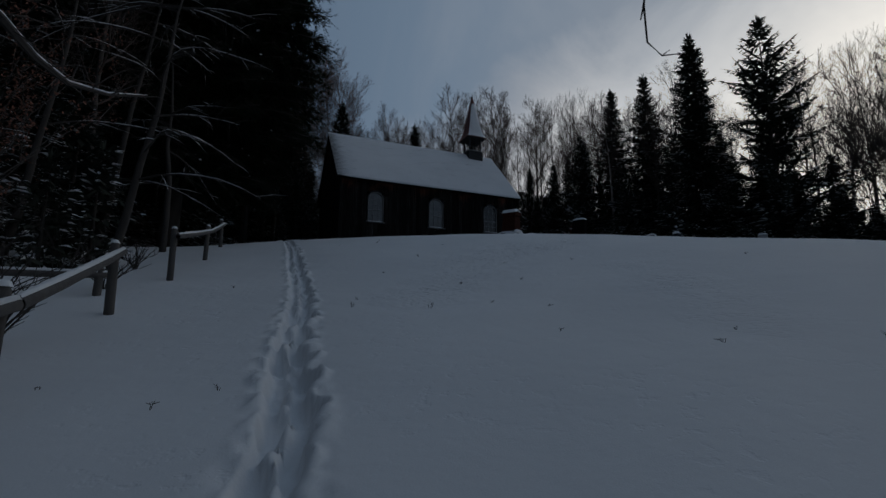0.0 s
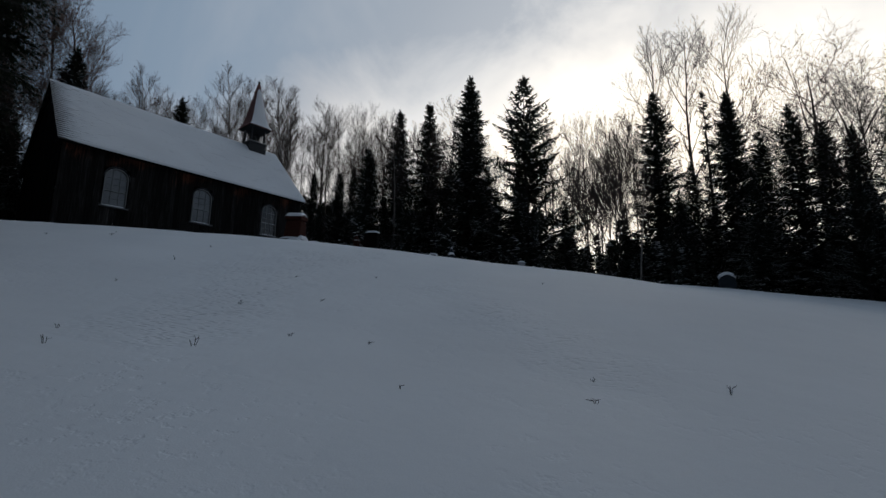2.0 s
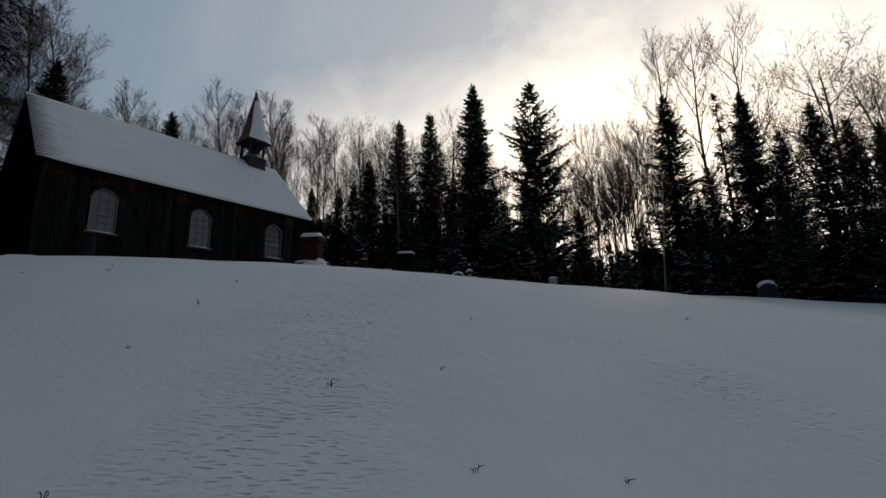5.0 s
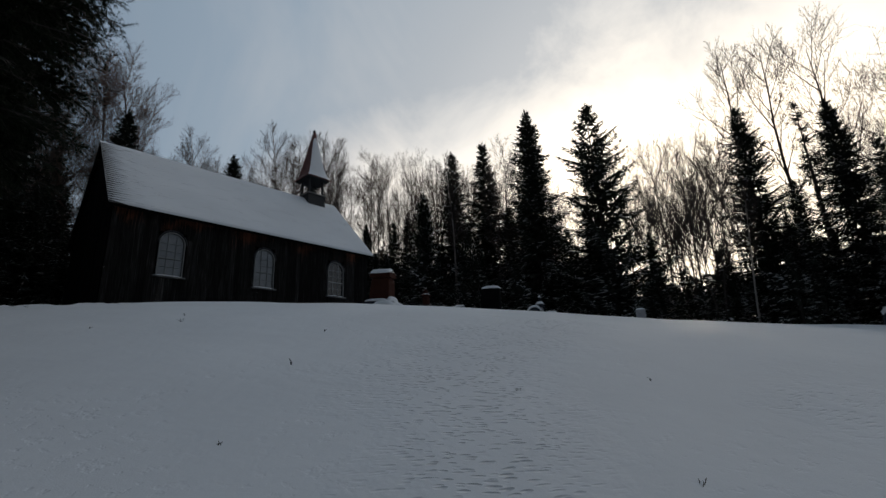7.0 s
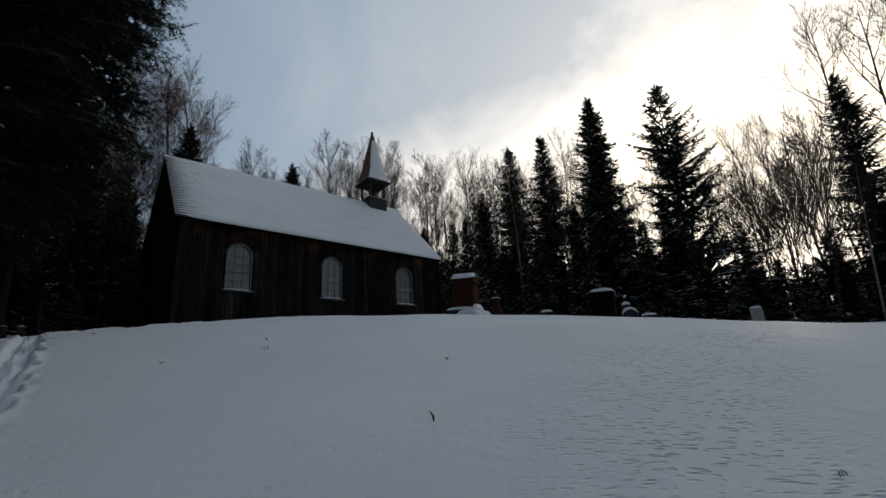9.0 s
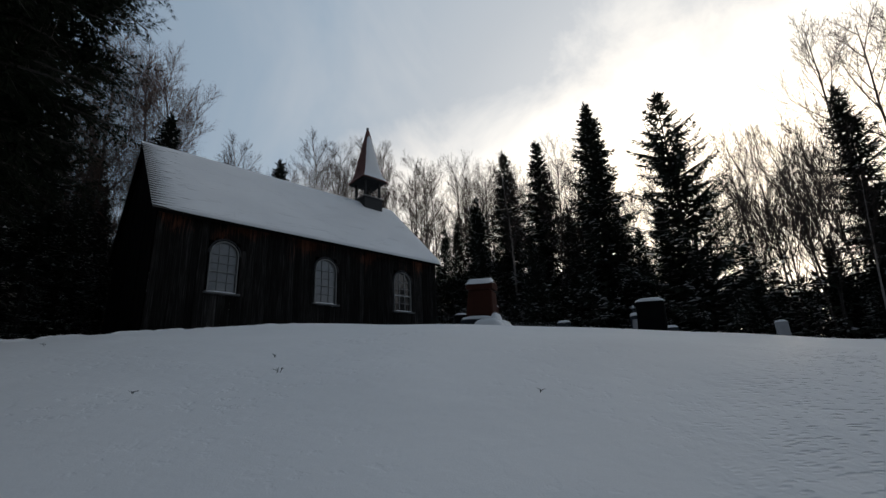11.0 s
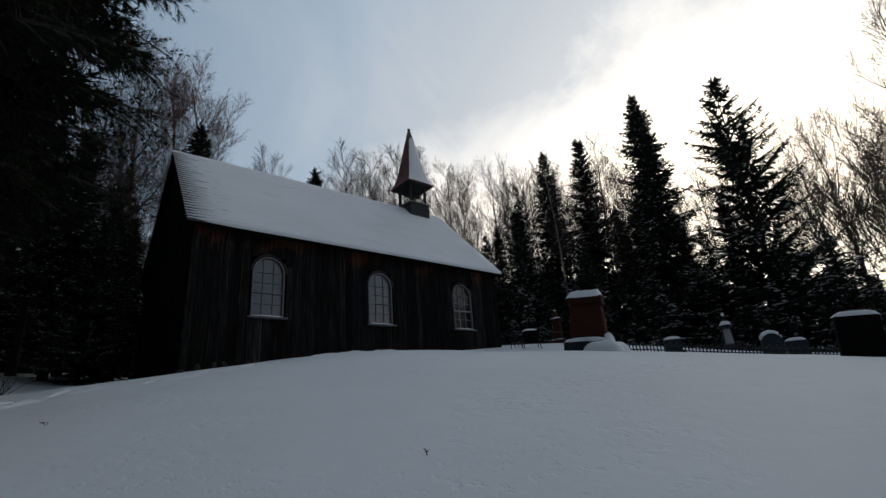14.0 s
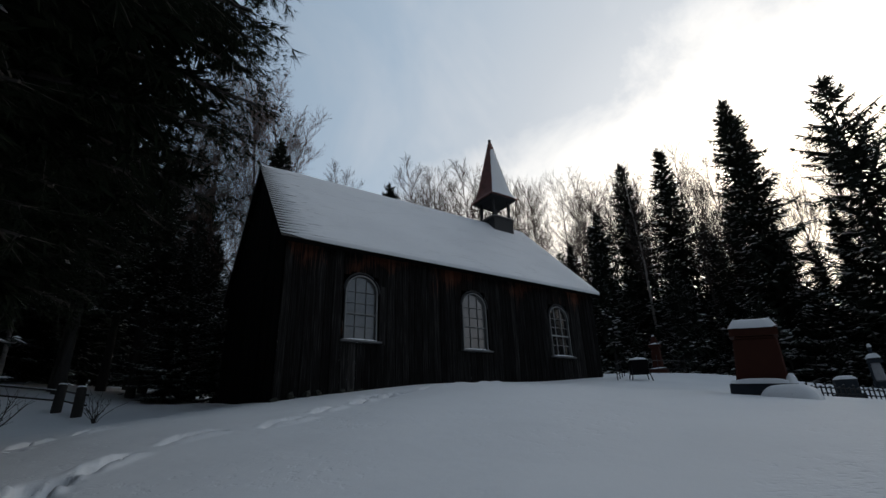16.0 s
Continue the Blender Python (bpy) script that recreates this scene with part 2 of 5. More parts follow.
RED_GRANITE = material("red_granite", (0.046, 0.0145, 0.009), 0.75, 5.0, 0.25, 0.15, fine=140, grain=0.6, spec=0.15)
BLACK_GRANITE = material("black_granite", (0.006, 0.006, 0.0065), 0.8, 5.0, 0.3, 0.05, fine=140, spec=0.03)
GREY_STONE = material("grey_stone", (0.023, 0.029, 0.037), 0.8, 5.0, 0.3, 0.3, fine=90, grain=0.6, spec=0.2)
PALE_STONE = material("pale_stone", (0.32, 0.32, 0.33), 0.7, 5.0, 0.3, 0.3, fine=90, grain=0.6)
IRON = material("black_iron", (0.012, 0.012, 0.013), 0.6, 9.0, 0.3, 0.2)
FIELDSTONE = material("foundation_stone", (0.030, 0.030, 0.022), 0.9, 3.0, 0.4, 0.6, fine=40, island=0.3)


# ---- building blocks ----
def mesh_of(name, verts, faces, mats, smooth=False, index=None):
    me = bpy.data.meshes.new(name)
    me.from_pydata(verts, [], faces)
    for m in mats if isinstance(mats, (list, tuple)) else [mats]:
        me.materials.append(m)
    if index is not None:
        me.polygons.foreach_set("material_index", index)
    if smooth:
        me.polygons.foreach_set("use_smooth", [True] * len(me.polygons))
    me.update()
    return me


def part(name, me, parent=None, label=""):
    ob = new(name, me)
    if parent is not None:
        ob.parent = parent
        ob.matrix_parent_inverse = parent.matrix_basis.inverted()
    return tagged(ob, label) if label else ob


def thing(name, at, label, category, group="", kind=""):
    ob = new(name)
    ob.empty_display_size = 0.2
    ob.location = at
    return tagged(ob, label, category, group, kind)


def from_bm(name, bm, mats, smooth=False):
    me = bpy.data.meshes.new(name)
    bm.to_mesh(me)
    bm.free()
    for m in mats if isinstance(mats, (list, tuple)) else [mats]:
        me.materials.append(m)
    if smooth:
        me.polygons.foreach_set("use_smooth", [True] * len(me.polygons))
    return me


def block(sx, sy, sz, bevel=0.01, taper=1.0, segs=1):
    """A bevelled block standing on z = 0, its top scaled by taper."""
    bm = bmesh.new()
    bmesh.ops.create_cube(bm, size=1)
    for v in bm.verts:
        k = taper if v.co.z > 0 else 1.0
        v.co = Vector((v.co.x * sx * k, v.co.y * sy * k, (v.co.z + 0.5) * sz))
    if bevel:
        bmesh.ops.bevel(bm, geom=bm.edges[:], offset=bevel, segments=segs, affect="EDGES")
    return bm


def moved(bm, m):
    bmesh.ops.transform(bm, matrix=m, verts=bm.verts)
    return bm


def joined(*bms):
    out = bmesh.new()
    for bm in bms:
        me = bpy.data.meshes.new("tmp")
        bm.to_mesh(me)
        bm.free()
        out.from_mesh(me)
        bpy.data.meshes.remove(me)
    return out


def tube(verts, faces, points, radii, n=5):
    """A tapered tube along points, added to verts and faces."""
    start = len(verts)
    for i, p in enumerate(points):
        a = points[max(i - 1, 0)]
        b = points[min(i + 1, len(points) - 1)]
        d = (b - a).normalized()
        u = d.orthogonal().normalized()
        w = d.cross(u)
        for k in range(n):
            t = 2 * math.pi * k / n
            verts.append(p + (u * math.cos(t) + w * math.sin(t)) * radii[i])
    for i in range(len(points) - 1):
        for k in range(n):
            a, b = start + i * n + k, start + i * n + (k + 1) % n
            faces.append((a, b, b + n, a + n))
    faces.append(tuple(start + (len(points) - 1) * n + k for k in range(n)))


def mound(rx, ry, h, seed=0, n=14, rings=5, sag=0.0):
    """A soft cap of snow with an uneven rim, lying on z = 0."""
    rng = random.Random(seed)
    off = [rng.uniform(0.9, 1.08) for _ in range(n)]
    verts, faces = [], []
    for r in range(rings + 1):
        f = r / rings
        for k in range(n):
            t = 2 * math.pi * k / n
            c, s = math.cos(t), math.sin(t)
            sq = (abs(c) ** 4 + abs(s) ** 4) ** -0.25
            verts.append(Vector((rx * f * c * sq * off[k], ry * f * s * sq * off[k], h * (1 - f ** 4) - (sag if r == rings else 0))))
    for r in range(rings):
        for k in range(n):
            a, b = r * n + k, r * n + (k + 1) % n
            faces.append((a, b, b + n, a + n))
    return verts, faces


# ---- the slope ----
PLANE = (3.59, 1.32, 3.03)
SWELL = (
    (-0.09, 0.02, 0.06, 0.08, 0.05, -0.04, 0.01, 0.37),
    (-0.5, -0.01, 0.13, 0.31, 0.34, -0.18, -0.21, 0.91),
    (-0.67, -0.05, -0.63, -0.26, 0.25, -0.07, -0.39, 0.34),
    (-0.35, 0.36, -0.01, 0.75, 0.41, 0.67, 0.24, -0.4),
    (-0.36, 0.29, 0.24, 0.47, -0.28, 0.03, 0.05, -0.88),
    (-0.19, 0.12, 0.02, -0.07, 0.14, 0.68, 0.37, -0.91),
    (0.03, 0.17, 0.29, 0.19, 0.02, 0.21, 0.23, -0.31),
    (0.11, 0.09, 0.2, 0.21, -0.24, -0.46, -0.23, -0.08),
    (0.31, 0.37, 0.2, 0.17, -0.22, -0.73, -0.54, -0.13),
)


def smooth(a, b, v):
    v = np.clip((np.asarray(v, float) - a) / (b - a), 0, 1)
    return v * v * (3 - 2 * v)


def base_height(x, y):
    """The lie of the land: a tilted plain with soft swells on a 6.8 m raster."""
    x, y = np.asarray(x, float), np.asarray(y, float)
    z = PLANE[0] + PLANE[1] * 3 * np.tanh((x - 15) / 60) + PLANE[2] * 3 * np.tanh((y - 20) / 60)
    for i, row in enumerate(SWELL):
        for j, a in enumerate(row):
            z = z + a * np.exp(-((x + 12 - 6.8 * i) ** 2 + (y + 6 - 6.8 * j) ** 2) / (2 * 6.2 ** 2))
    # a bank heaped behind the low rail beside the path
    return z + 0.75 * np.exp(-(((x + 5.6) / 1.5) ** 2 + ((y - 9.8) / 1.0) ** 2))


TRAIL = [(0.25, -3.0), (0.35, 0.5), (0.49, 2.36), (0.64, 3.2), (0.78, 4.86), (1.06, 6.6), (1.34, 9.0), (1.51, 12.0), (1.75, 15.2), (1.85, 18.0), (1.88, 20.9), (2.48, 21.7), (3.3, 22.1), (4.3, 22.3), (5.3, 22.9), (6.2, 23.9), (8.0, 24.6), (11.0, 25.4)]
SIDE_TRAIL = [(-0.6, 23.2), (1.18, 24.0), (1.6, 25.4), (3.0, 26.2)]


def lumps(x, y, size, seed):
    """Smooth value noise, -1 to 1, over cells of a given size."""
    u, v = x / size + 11.3 * seed, y / size - 7.7 * seed
    iu, iv = np.floor(u), np.floor(v)
    fu, fv = smooth(0, 1, u - iu), smooth(0, 1, v - iv)

    def at(a, b):
        w = np.sin(a * 127.1 + b * 311.7 + seed * 74.7) * 43758.5453
        return 2 * (w - np.floor(w)) - 1

    low = at(iu, iv) * (1 - fu) + at(iu + 1, iv) * fu
    high = at(iu, iv + 1) * (1 - fu) + at(iu + 1, iv + 1) * fu
    return low * (1 - fv) + high * fv


def carve(x, y):
    """How deep the trodden snow lies below the untouched snow: two ragged furrows, then long single drags."""
    out = np.zeros_like(x)
    walked = 0.0
    legs = list(zip(TRAIL, TRAIL[1:])) + list(zip(SIDE_TRAIL, SIDE_TRAIL[1:]))
    for n, ((ax, ay), (bx, by)) in enumerate(legs):
        d = math.hypot(bx - ax, by - ay)
        ux, uy = (bx - ax) / d, (by - ay) / d
        keep = (np.abs(x - (ax + bx) / 2) < d / 2 + 1) & (np.abs(y - (ay + by) / 2) < d / 2 + 1)
        px, py = x[keep] - ax, y[keep] - ay
        s = px * ux + py * uy
        v = -px * uy + py * ux
        along = s + walked
        inside = (s > -0.12) & (s < d + 0.12)
        rough = 0.035 * np.sin(7.3 * along + 1.2 + 2 * np.sin(1.7 * along)) + 0.03 * np.sin(13.1 * along + 9 * v + 2 * np.sin(3.1 * along)) + 0.010 * np.sin(29 * along - 17 * v + 3 * np.sin(5.3 * along))
        clod = lumps(x[keep], y[keep], 0.17, 1) + 0.6 * lumps(x[keep], y[keep], 0.085, 2)
        rough = rough + 0.03 * lumps(x[keep], y[keep], 0.28, 3)
        if n < 10:
            cut = np.zeros_like(s)
            for side, ph in ((-0.09, 0.0), (0.09, 2.6)):
                pace = 0.5 + 0.5 * np.cos(2 * math.pi * along / 0.72 + ph)
                w = 0.06 + 0.03 * pace + 0.5 * rough
                deep = (0.09 + 0.09 * pace + 0.6 * rough)
                cut = np.maximum(cut, deep * (1 - smooth(0.62, 1.3, np.abs(v - side + 0.7 * rough) / w)))
            heap = 0.035 * np.exp(-((np.abs(v) - 0.21 - rough) / 0.045) ** 2) * (0.5 + 0.5 * np.sin(5.1 * along) * np.sin(17 * along + 3))
            crumbs = 0.034 * clod * (1 - smooth(0.20, 0.36, np.abs(v + 0.5 * rough)))
            depth = -cut + heap + crumbs
        else:
            beat = np.mod(along, 1.15) / 1.15
            stroke = smooth(0.05, 0.25, beat) * (1 - smooth(0.55, 0.8, beat))
            shift = 0.11 * np.sign(np.sin(2 * math.pi * along / 2.3))
            depth = -0.2 * stroke * (1 - smooth(0.3, 1.0, np.abs(v - shift + rough) / 0.10)) + 0.05 * stroke * np.exp(-((np.abs(v - shift) - 0.15) / 0.05) ** 2)
        fade = smooth(-0.12, 0.02, s) * (1 - smooth(d - 0.02, d + 0.12, s))
        got = out[keep]
        out[keep] = np.where(inside & (np.abs(depth * fade) > np.abs(got)), depth * fade, got)
        walked += d
    # a trampled spot below the first window
    for cx, cy, r, h in ((6.6, 24.2, 0.55, 0.18), (7.3, 24.5, 0.45, 0.14), (6.9, 24.9, 0.4, 0.1)):
        w = 1 - smooth(0.3, 1.0, np.hypot(x - cx, y - cy) / r)
        out -= h * w * (0.5 + 0.5 * np.sin(11 * x + 3 * np.sin(9 * y)) * np.sin(13 * y + 2 * np.sin(7 * x)))
    return out


def ripple(x, y):
    out = np.zeros_like(x)
    for k, (a, b, p, h) in enumerate([(0.55, 0.30, 0.3, 0.030), (-0.35, 0.62, 1.7, 0.022), (1.1, 0.9, 0.4, 0.010), (-1.6, 1.9, 2.2, 0.006)]):
        out += h * np.sin(a * x + b * y + p + 1.3 * np.sin(0.23 * x - 0.31 * y + k))
    return out


def ground_at(x, y):
    return float(base_height(x, y) + ripple(np.array([float(x)]), np.array([float(y)]))[0])


def spaced(cuts):
    """Grid lines: (from, to, step) stretches laid end to end."""
    out = []
    for a, b, s in cuts:
        out += list(np.linspace(a, b, max(2, int(round((b - a) / s)) + 1))[:-1])
    return np.array(out + [cuts[-1][1]])


def build_ground():
    xs = spaced([(-900, -60, 120), (-60, -12, 4), (-12, -2.5, 0.5), (-2.5, -0.3, 0.2), (-0.3, 2.6, 0.034), (2.6, 8.0, 0.065), (8.0, 12, 0.2), (12, 40, 0.7), (40, 100, 5), (100, 900, 120)])
    ys = spaced([(-900, -60, 120), (-60, -8, 4), (-8, 0, 0.4), (0, 8, 0.045), (8, 14, 0.08), (14, 20, 0.09), (20, 26, 0.07), (26, 40, 0.5), (40, 100, 4), (100, 900, 120)])
    gx, gy = np.meshgrid(xs, ys)
    gz = base_height(gx, gy) + ripple(gx, gy) * np.exp(-(np.hypot(gx - 10, gy - 15) / 60) ** 2)
    gz += carve(gx, gy)
    nx, ny = len(xs), len(ys)
    verts = np.stack([gx, gy, gz], -1).reshape(-1, 3)
    i = np.arange(nx * ny).reshape(ny, nx)
    quads = np.stack([i[:-1, :-1], i[:-1, 1:], i[1:, 1:], i[1:, :-1]], -1).reshape(-1, 4)
    me = bpy.data.meshes.new("ground")
    me.vertices.add(len(verts))
    me.vertices.foreach_set("co", verts.ravel())
    me.loops.add(quads.size)
    me.loops.foreach_set("vertex_index", quads.ravel().astype(np.int32))
    me.polygons.add(len(quads))
    me.polygons.foreach_set("loop_start", np.arange(0, quads.size, 4, dtype=np.int32))
    me.update(calc_edges=True)
    me.polygons.foreach_set("use_smooth", [True] * len(quads))
    me.materials.append(SNOW)
    tagged(new("ground", me), "snow-covered slope with a trodden footpath and wind-pitted patches", "snow", kind="structure")


build_ground()

# ---- the chapel ----
X0, X1, Y0, YR = 5.40, 17.89, 27.39, 31.26
Y1 = 2 * YR - Y0
EAVE_Z, RIDGE_Z = 9.13, 13.42
EAVE_Y = 27.12
FOOT = 4.7
SLOPE = math.atan2(RIDGE_Z - EAVE_Z, YR - EAVE_Y)


def roof_z(y):
    return RIDGE_Z - abs(y - YR) * math.tan(SLOPE)


WINDOWS = [(7.66, 0.50, 6.54), (11.73, 0.50, 6.53), (15.76, 0.50, 6.55)]
WIN_TOP, WIN_SPRING = 8.45, 7.95


def wall_mesh(name, top, x0, x1, windows, thick, mat, cuts=()):
    """A wall from x0 to x1, its head given by top(x), with arched openings right through it."""
    lines = {x0, x1, *cuts}
    for c, h, s in windows:
        lines |= {c + h * math.cos(math.pi * k / 16) for k in range(17)}
    lines = sorted(lines)
    bm = bmesh.new()
    spots = {}

    def at(x, z):
        key = (round(x, 4), round(z, 4))
        if key not in spots:
            spots[key] = bm.verts.new((x, 0, z))
        return spots[key]

    def crown(x, c, h):
        return WIN_SPRING + (WIN_TOP - WIN_SPRING) * math.sqrt(max(0.0, 1 - ((x - c) / h) ** 2))

    for a, b in zip(lines, lines[1:]):
        mid = (a + b) / 2
        open_here = [w for w in windows if abs(mid - w[0]) < w[1]]
        if open_here:
            c, h, s = open_here[0]
            bm.faces.new((at(a, FOOT), at(b, FOOT), at(b, s), at(a, s)))
            bm.faces.new((at(a, crown(a, c, h)), at(b, crown(b, c, h)), at(b, top(b)), at(a, top(a))))
        else:
            bm.faces.new((at(a, FOOT), at(b, FOOT), at(b, top(b)), at(a, top(a))))
    out = bmesh.ops.extrude_face_region(bm, geom=bm.faces[:])
    for v in out["geom"]:
        if isinstance(v, bmesh.types.BMVert):
            v.co.y += thick
    bmesh.ops.recalc_face_normals(bm, faces=bm.faces)
    return from_bm(name, bm, mat)


def arch(cx, half, sill, spring, top, n=12, grow=0.0):
    pts = [(cx - half - grow, sill - grow), (cx + half + grow, sill - grow)]
    for k in range(n + 1):
        a = math.pi * k / n
        pts.append((cx + (half + grow) * math.cos(a), spring + (top - spring + grow) * math.sin(a)))
    return pts


chapel = thing("chapel", ((X0 + X1) / 2, YR, FOOT), "small old wooden chapel of dark weathered boards with snowy roof", "chapel")
eave_in = roof_z(Y0) - 0.12
for wall_y in (Y0, Y1 - 0.14):
    wall = part("long_wall", wall_mesh("long_wall", lambda x: eave_in, X0, X1, WINDOWS if wall_y == Y0 else [], 0.14, BOARD), chapel)
    wall.matrix_world = pose(0, wall_y, 0)
    if wall_y == Y0:
        south = wall
# gable ends wear the darkened board copy, their shade painted in
gables = []
for gx in (X0 + 0.14, X1):
    g = part("gable_wall", wall_mesh("gable_wall", lambda y: roof_z(y) - 0.12, Y0 + 0.14, Y1 - 0.14, [], 0.14, SHADED_BOARD, (YR,)), chapel)
    g.matrix_world = pose(gx, 0, 0, 0, 0, 90)
    gables.append(g)
floor_me = from_bm("chapel_floor", moved(block(X1 - X0 - 0.3, Y1 - Y0 - 0.3, 0.12, 0), pose((X0 + X1) / 2, YR, FOOT + 0.6)), DARK_TRIM)
part("inner_floor", floor_me, chapel)
# unseen dark sheets added behind the wall to stop light showing through board gaps
edges = [X0 + 0.16] + [x for c, h, _ in WINDOWS for x in (c - h - 0.02, c + h + 0.02)] + [X1 - 0.16]
for a, b in zip(edges[::2], edges[1::2]):
    part("lining", from_bm("lining", moved(block(b - a, 0.03, eave_in - FOOT - 0.1, 0), pose((a + b) / 2, Y0 + 0.165, FOOT + 0.05)), SHADED_BOARD), chapel)


def boards_on(parent, at, outline_top, length, side_pose, holes=(), low=FOOT - 0.1, mat=BOARD):
    """Vertical boards of uneven width over a wall; those that meet a window are cut round it."""
    rng = random.Random(at)
    u = 0.0
    while u < length - 0.02:
        w = min(rng.choice((0.19, 0.22, 0.25, 0.28)) + rng.uniform(-0.015, 0.015), length - u)
        t = rng.uniform(0.020, 0.034)
        mid = u + w / 2
        spans = [(low + rng.uniform(-0.04, 0.06), outline_top(mid, w))]
        for c, h, s in holes:
            reach = abs(mid - (c - X0))
            edge = max(reach - w / 2, 0.0)
            if edge < h + 0.06:
                k = min(edge / (h + 0.09), 1.0)
                crown = WIN_SPRING + (WIN_TOP - WIN_SPRING + 0.09) * math.sqrt(max(0.0, 1 - k * k))
                if reach + w / 2 > h + 0.06:
                    crown = max(crown, WIN_SPRING)
                spans = [(spans[0][0], s - 0.07), (crown, spans[0][1])]
                # a strip left beside the window
                if reach + w / 2 > h + 0.1:
                    a, b = (u, c - X0 - h - 0.06) if mid < c - X0 else (c - X0 + h + 0.06, u + w)
                    if b - a > 0.03:
                        strips.append(((a + b) / 2, b - a, s - 0.07, crown, t))
        for z0, z1 in spans:
            strips.append((mid, w, z0, z1, t))
        under = len(spans) == 2 and mat is BOARD
        u += w
        while strips:
            m, ww, z0, z1, tt = strips.pop()
            if z1 - z0 < 0.05:
                continue
            bm = block(ww - 0.012, tt, z1 - z0, 0.004)
            me = from_bm("board", moved(bm, side_pose @ pose(m, -tt / 2 - 0.002, z0)), GREY_BOARD if under and z0 < 6 and rng.random() < 0.55 else mat)
            part("board", me, parent)


strips = []


def gable_top(mid, w):
    y = Y0 + mid
    return min(roof_z(y - w / 2), roof_z(y + w / 2)) - 0.10


ROOF_X0, ROOF_X1 = 5.17, 18.07


def build_roof():
    bm = bmesh.new()
    prof = []
    for y, dz in ((EAVE_Y, 0), (YR, 0), (2 * YR - EAVE_Y, 0)):
        prof.append((y, roof_z(y) + dz))
    low = [(y, z - 0.11) for y, z in reversed(prof)]
    ring = prof + low
    a = [bm.verts.new((ROOF_X0 + 0.03, y, z)) for y, z in ring]
    b = [bm.verts.new((ROOF_X1 - 0.03, y, z)) for y, z in ring]
    n = len(ring)
    for i in range(n):
        bm.faces.new((a[i], a[(i + 1) % n], b[(i + 1) % n], b[i]))
    bm.faces.new(a[::-1])
    bm.faces.new(b)
    bmesh.ops.recalc_face_normals(bm, faces=bm.faces)
    roof = part("roof", from_bm("roof", bm, SHADED_BOARD), chapel, "steep gable roof with shingle courses showing at the verge")
    # shingle courses
    long = math.hypot(YR - EAVE_Y, RIDGE_Z - EAVE_Z)
    count = 30
    step = long / count
    strip = block(ROOF_X1 - ROOF_X0, step * 1.25, 0.014, 0)
    for side in (1, -1):
        course_me = from_bm("shingle_course", strip.copy(), SHINGLE)
        for i in range(count):
            s = (i + 0.5) * step
            y = EAVE_Y + s * math.cos(SLOPE)
            if side < 0:
                y = 2 * YR - y
            c = part("shingle_course", course_me, roof)
            c.matrix_world = Matrix.Translation(((ROOF_X0 + ROOF_X1) / 2, y, roof_z(y) + 0.018)) @ pose(0, 0, 0, math.degrees(SLOPE) * side - 3.0 * side) @ pose(0, 0, 0.0)
    strip.free()
    part("fascia", from_bm("fascia", moved(block(ROOF_X1 - ROOF_X0 - 0.08, 0.03, 0.10, 0.004), pose((ROOF_X0 + ROOF_X1) / 2, EAVE_Y + 0.012, EAVE_Z - 0.105)), SHADED_BOARD), chapel)
    # settled snow over the courses
    verts, faces = [], []
    cols = spaced([(ROOF_X0, ROOF_X0 + 1.4, 0.05), (ROOF_X0 + 1.4, ROOF_X1, 0.3)])
    nrm = Vector((0, -math.sin(SLOPE), math.cos(SLOPE)))
    up = Vector((0, math.cos(SLOPE), math.sin(SLOPE)))
    for i in range(count):
        base = len(verts)
        for j, x in enumerate(cols):
            near = x - ROOF_X0
            ragged = 0.5 + 0.5 * noise.noise((x * 2.3, i * 1.7, 3.0))
            thin = math.exp(-(near / (0.28 + 0.6 * ragged)) ** 1.6)
            bare = step * (0.78 * thin)
            deep = 0.035 + 0.075 * (1 - thin) + 0.008 * noise.noise((x * 1.1, i * 0.3, 8.0))
            foot = (0.004 if i else 0.0) + thin * 0.002
            for f in range(5):
                s = i * step + bare + (step - bare) * f / 4
                h = deep + thin * 0.012 * (1 - f / 4)
                if f == 0:
                    h = 0.026 + (1 - thin) * (deep - 0.026 if i else -0.02)
                p = Vector((x + 0.0, EAVE_Y - (0.03 if i == 0 and f == 0 else 0.0), EAVE_Z)) + up * s + nrm * h
                verts.append(p)
        for j in range(len(cols) - 1):
            for f in range(4):
                a = base + j * 5 + f
                faces.append((a, a + 5, a + 6, a + 1))
    # turn the crest over and close the lower side
    crest = len(verts)
    for x in cols:
        verts.append(Vector((x, YR, RIDGE_Z + 0.10)))
        verts.append(Vector((max(x, ROOF_X0 + 0.2), YR + 0.35, roof_z(YR + 0.35) + 0.08)))
    last = (count - 1) * len(cols) * 5
    for j in range(len(cols) - 1):
        a, b = last + j * 5 + 4, last + (j + 1) * 5 + 4
        c = crest + j * 2
        faces.append((a, b, c + 2, c))
        faces.append((c, c + 2, c + 3, c + 1))
    back = len(verts)
    for x in cols:
        for f in range(4):
            y = YR + 0.35 + (2 * YR - EAVE_Y - YR - 0.35) * f / 3
            verts.append(Vector((max(x, ROOF_X0 + 0.4), y, roof_z(y) + 0.06)))
    for j in range(len(cols) - 1):
        for f in range(3):
            a = back + j * 4 + f
            faces.append((a, a + 4, a + 5, a + 1))
    me = mesh_of("roof_snow", verts, faces, SNOW_CAP, smooth=True)
    tagged(new("roof_snow", me), "even blanket of snow lying on the chapel roof", "snow")


build_roof()


